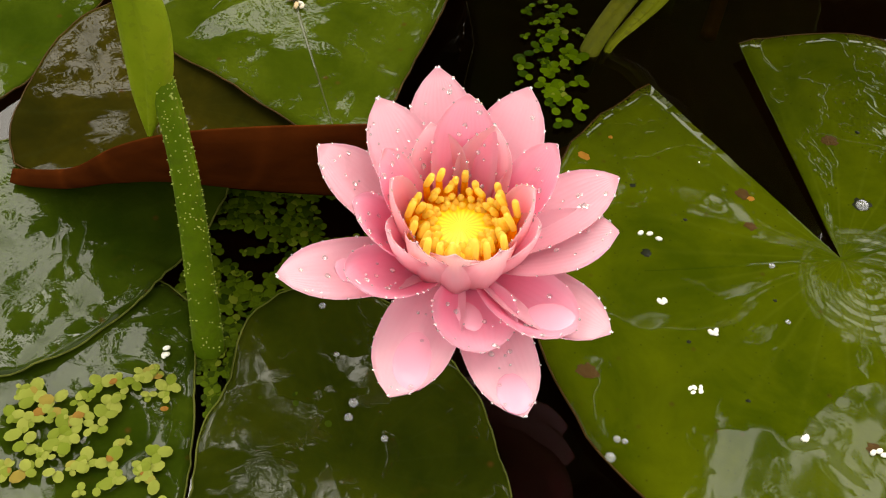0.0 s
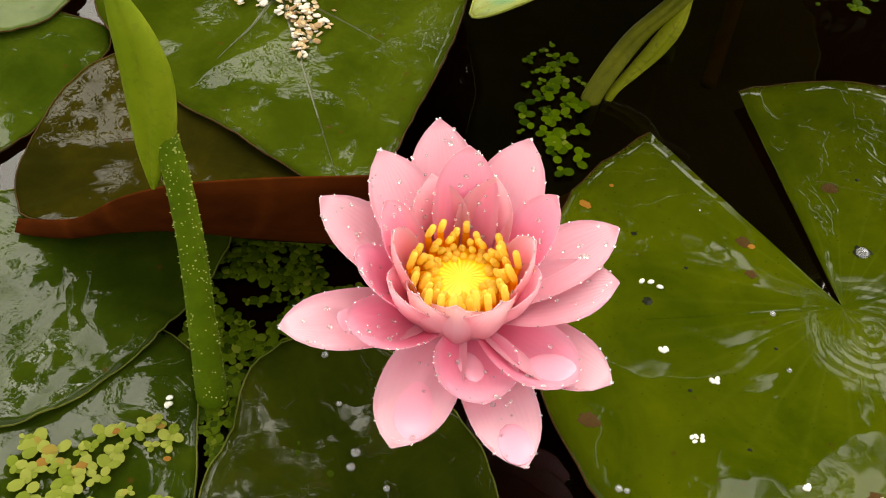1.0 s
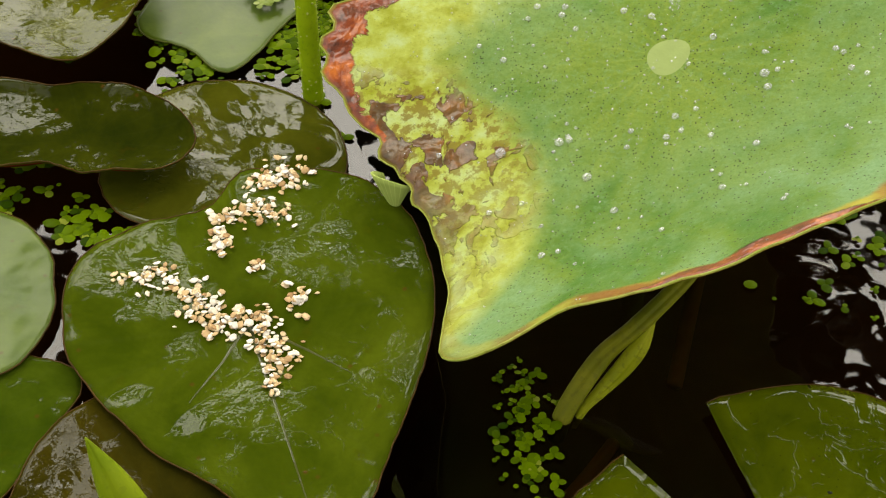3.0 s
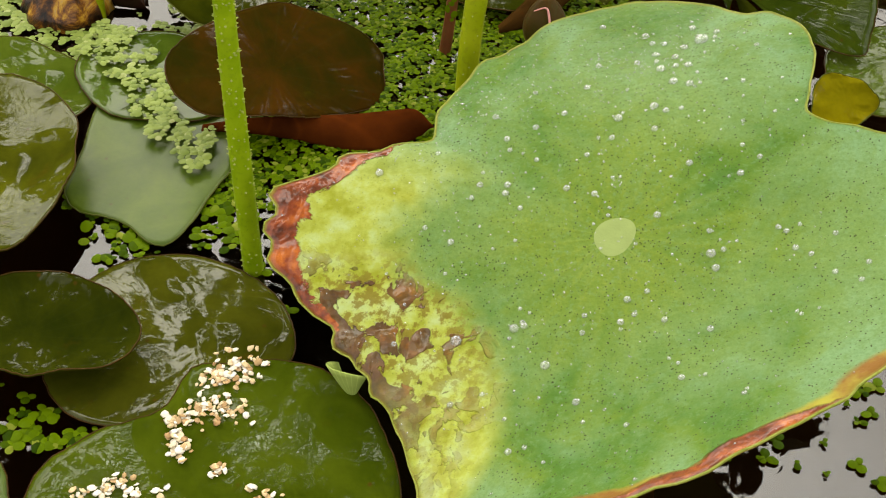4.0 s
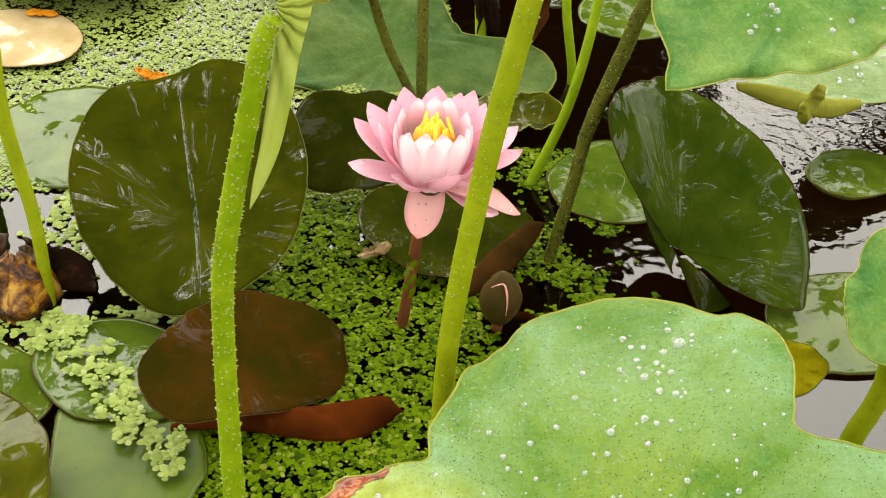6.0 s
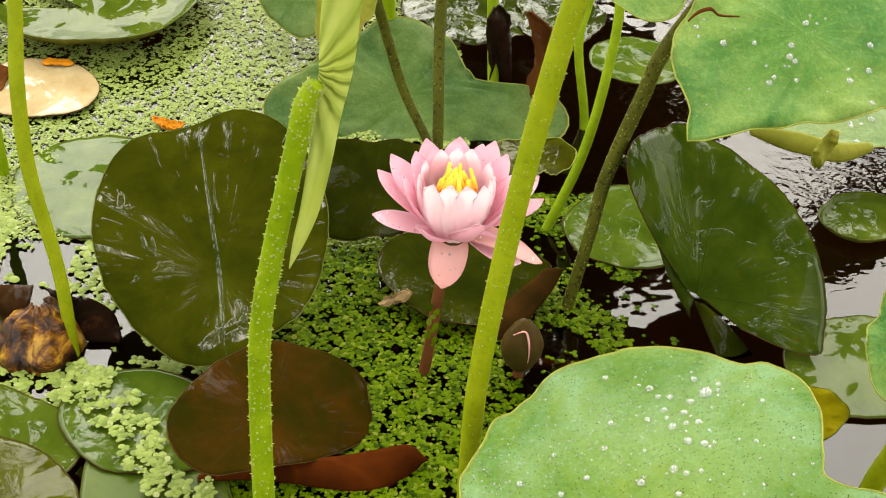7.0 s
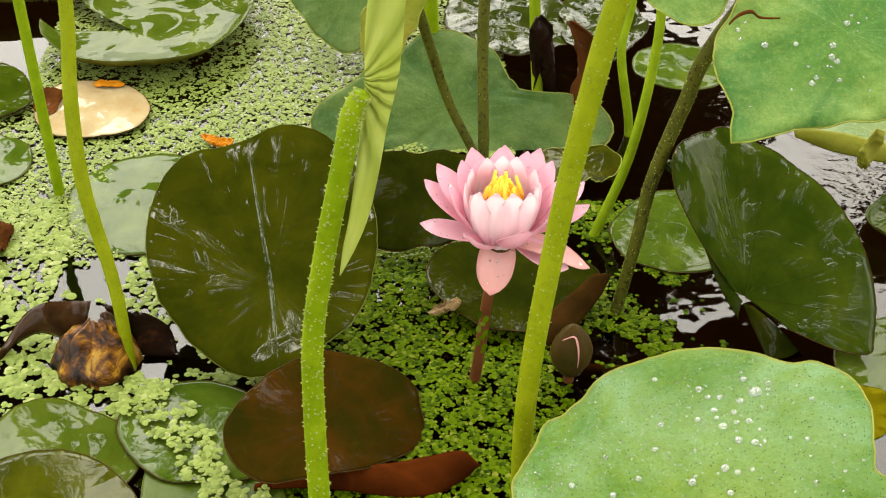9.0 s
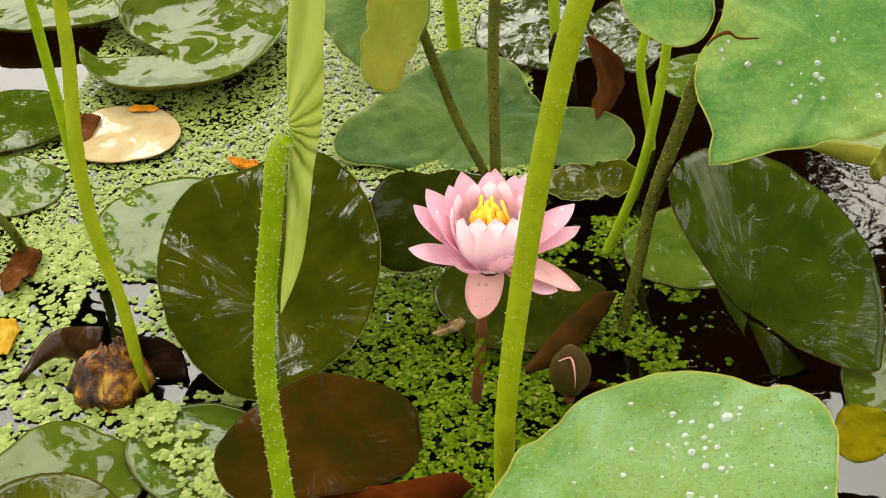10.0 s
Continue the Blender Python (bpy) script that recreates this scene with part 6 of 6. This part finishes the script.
tagged(mesh_object("fallen_specks", verts, faces, SPECK), "white seed specks fallen on the lily pads", "seed husks", kind="stuff")

# ---- rain drops ----
DV, DF = dome(1.0, 0.75, 5, 14)
DROP_MESH = bpy.data.meshes.new("rain_drop")
DROP_MESH.from_pydata(DV, [], DF)
DROP_MESH.materials.append(DROP)
DROP_MESH.polygons.foreach_set("use_smooth", [True] * len(DROP_MESH.polygons))
FILM_MESH = bpy.data.meshes.new("water_film")
FILM_MESH.from_pydata(DV, [], DF)
FILM_MESH.materials.append(FILM)
FILM_MESH.polygons.foreach_set("use_smooth", [True] * len(FILM_MESH.polygons))
bpy.context.view_layer.update()
graph = bpy.context.evaluated_depsgraph_get()


def drop_on(ob, x, y, r, label, group):
    """Rest a drop on the upper face of ob at a point of its own plan."""
    seen = ob.evaluated_get(graph)
    hit, place, normal, _ = seen.ray_cast(Vector((x, y, 0.4)), Vector((0, 0, -1)))
    if not hit:
        return
    d = new("rain_drop", DROP_MESH)
    turn = normal.to_track_quat("Z", "Y").to_matrix().to_4x4()
    d.matrix_world = ob.matrix_world @ Matrix.Translation(place - normal * r * 0.05) @ turn @ Matrix.Scale(r, 4)
    tagged(d, label, "water drop", group)


seen = lotus.evaluated_get(graph)
hub_verts = []
for k in range(5):
    for i in range(24):
        a = 2 * math.pi * i / 24
        r = 0.0025 * k * (1 + 0.05 * math.sin(3 * a))
        hub_verts.append(seen.ray_cast(Vector((r * math.cos(a), r * math.sin(a), 0.3)), Vector((0, 0, -1)))[1] + Vector((0, 0, 0.0003 if k < 4 else 0.00005)))
part("hub_disc", hub_verts, [(k * 24 + i, k * 24 + 24 + i, k * 24 + 24 + (i + 1) % 24, k * 24 + (i + 1) % 24) for k in range(4) for i in range(24)], HUB, lotus, "pale round hub")


seen = notched.evaluated_get(graph)
for ring, mid, material in BLEMISHES:
    flat = [seen.ray_cast(Vector((x, y, 0.3)), Vector((0, 0, -1))) for x, y in ring + [mid]]
    if all(h[0] for h in flat):
        part("blemish", [h[1] + Vector((0, 0, 0.0001 if k < 18 else 0.0004)) for k, h in enumerate(flat)], [(k, (k + 1) % 18, 18) for k in range(18)], material, notched, "dark worn spot")


def drop_part(ob, x, y, rx, ry, h, name, label):
    """A lens of water held by a petal, as a part of it."""
    seen = ob.evaluated_get(graph)
    hit, place, normal, _ = seen.ray_cast(Vector((x, y, 0.05)), Vector((0, 0, -1)))
    if hit:
        d = tagged(new(name, FILM_MESH), label)
        d.parent = ob
        d.matrix_basis = Matrix.Translation(place) @ normal.to_track_quat("Z", "Y").to_matrix().to_4x4() @ Matrix.Diagonal((rx, ry, h, 1))


rng = random.Random(78)
pink, blush = PETALS["water_lilypink"], PETALS["water_lilypale"]
for k, y, rx, ry in ((8, 0.034, 0.0078, 0.0145), (7, 0.047, 0.0062, 0.0085), (9, 0.03, 0.006, 0.008), (16, 0.014, 0.0075, 0.0055), (15, 0.03, 0.0085, 0.0115)):
    drop_part(pink[k], 0.0, y, rx, ry, 0.0017, "water_lens", "lens of rain water lying on the petal")


def bead(ob, place, r):
    d = new("droplet", DROP_MESH)
    d.parent = ob
    d.matrix_basis = Matrix.Translation(place) @ Matrix.Scale(r, 4)


for pet in pink[:18] + blush[:20]:
    size = pet.dimensions
    for _ in range(12 if pet in pink else 5):
        x, y = rng.uniform(-0.32, 0.32) * size.x, rng.uniform(0.3, 0.95) * size.y
        hit, place, normal, _ = pet.evaluated_get(graph).ray_cast(Vector((x, y, 0.05)), Vector((0, 0, -1)))
        if hit:
            bead(pet, place, rng.choice((0.0004, 0.0005, 0.0006, 0.0009, 0.0011)))
for pet in pink:
    for row in range(5, 15):
        for col in (0, 8):
            if rng.random() < 0.6:
                bead(pet, pet.data.vertices[row * 9 + col].co, rng.choice((0.00035, 0.00045, 0.0006)))
rng = random.Random(77)
DROPS = ((0.02, 0.008, 0.0021), (0.045, -0.017, 0.0026), (0.044, 0.127, 0.0042), (0.035, 0.123, 0.0024), (-0.003, 0.057, 0.0019), (-0.123, 0.049, 0.0024), (-0.046, -0.041, 0.0026), (-0.074, -0.0435, 0.003), (-0.03, -0.062, 0.0026),
         (-0.015, -0.085, 0.0022), (0.024, -0.048, 0.0018), (0.06, 0.04, 0.0014), (-0.074, -0.075, 0.0018), (0.03, 0.115, 0.0022), (0.02, 0.12, 0.0022), (0.036, 0.105, 0.0022), (0.025, 0.13, 0.002), (0.04, 0.14, 0.0022), (0.047, -0.025, 0.0022), (0.082, -0.022, 0.0018),
         (0.022, 0.105, 0.0028), (0.01, 0.115, 0.002), (0.028, 0.092, 0.0026), (0.036, 0.088, 0.0024), (0.018, 0.075, 0.0026), (0.0, 0.07, 0.0026), (0.052, 0.132, 0.002), (0.015, 0.14, 0.0024), (-0.008, 0.155, 0.002))
for x, y, r in DROPS:
    drop_on(lotus, x, y, r, "round rain drop resting on the lotus leaf", "drops on the lotus leaf")
for _ in range(215):
    x, y = rng.gauss(0.02, 0.07), rng.gauss(0.0, 0.07)
    if rng.random() < 0.12:
        x, y = rng.gauss(0.03, 0.025), rng.gauss(0.11, 0.03)
    drop_on(lotus, x, y, rng.choice((0.0007, 0.0008, 0.001, 0.0012, 0.0016, 0.002)), "tiny rain drop resting on the lotus leaf", "drops on the lotus leaf")
for _ in range(46):
    drop_on(hanging, rng.gauss(-0.01, 0.045), rng.gauss(-0.02, 0.035), rng.choice((0.0007, 0.001, 0.0012, 0.0018, 0.0024)), "rain drop clinging to the hanging lotus leaf", "drops on the hanging leaf")
drop_on(hanging, -0.045, -0.083, 0.0026, "rain drop at the tip of the hanging leaf", "drops on the hanging leaf")

for _ in range(26):
    drop_on(edged, rng.gauss(0.03, 0.025), rng.gauss(0.01, 0.02), rng.choice((0.0012, 0.0018, 0.0026, 0.0034)), "rain drop lying on the low lotus leaf", "drops on the low leaf")

# mist of fine beads on the big leaf
seen = lotus.evaluated_get(graph)
BV, BF = dome(1.0, 0.8, 2, 6)
verts, faces = [], []
for _ in range(1900):
    if rng.random() < 0.5:
        x, y = rng.gauss(-0.02, 0.08), rng.gauss(0.01, 0.08)
    else:
        t = rng.random()
        x, y = 0.05 - 0.18 * t + rng.gauss(0, 0.015), 0.13 - 0.05 * t + rng.gauss(0, 0.018)
    hit, place, normal, _ = seen.ray_cast(Vector((x, y, 0.4)), Vector((0, 0, -1)))
    if hit:
        m = Matrix.Translation(place) @ normal.to_track_quat("Z", "Y").to_matrix().to_4x4() @ Matrix.Scale(rng.choice((0.0003, 0.0004, 0.0006)), 4)
        b = len(verts)
        verts += [m @ Vector(p) for p in BV]
        faces += [tuple(i + b for i in q) for q in BF[:-1]]
mist = mesh_object("fine_droplets", verts, faces, DROP)
mist.matrix_world = lotus.matrix_world.copy()
tagged(mist, "mist of fine rain beads on the lotus leaf", "water drops", kind="stuff")

# larger drops standing on the near pads
for pad, spots in ((rounded, ((-0.066, -0.013, 0.0018), (-0.047, -0.022, 0.002), (-0.064, 0.01, 0.0022), (-0.032, -0.022, 0.0022), (-0.065, 0.0, 0.0014), (-0.025, -0.015, 0.0014), (-0.053, -0.018, 0.001), (-0.037, -0.003, 0.0012))),
                   (lower, ((-0.006, 0.024, 0.002), (-0.006, 0.018, 0.0018), (-0.03, 0.062, 0.0015), (0.009, 0.013, 0.0014), (-0.018, 0.042, 0.0012))),
                   (notched, ((-0.073, -0.108, 0.0016), (-0.07, -0.108, 0.0013), (-0.074, -0.116, 0.0022), (-0.018, -0.038, 0.0012), (0.006, 0.03, 0.003), (-0.027, -0.012, 0.0014)))):
    for x, y, r in spots:
        drop_on(pad, x, y, r, "round rain drop standing on a wet lily pad", "drops on the lily pads")
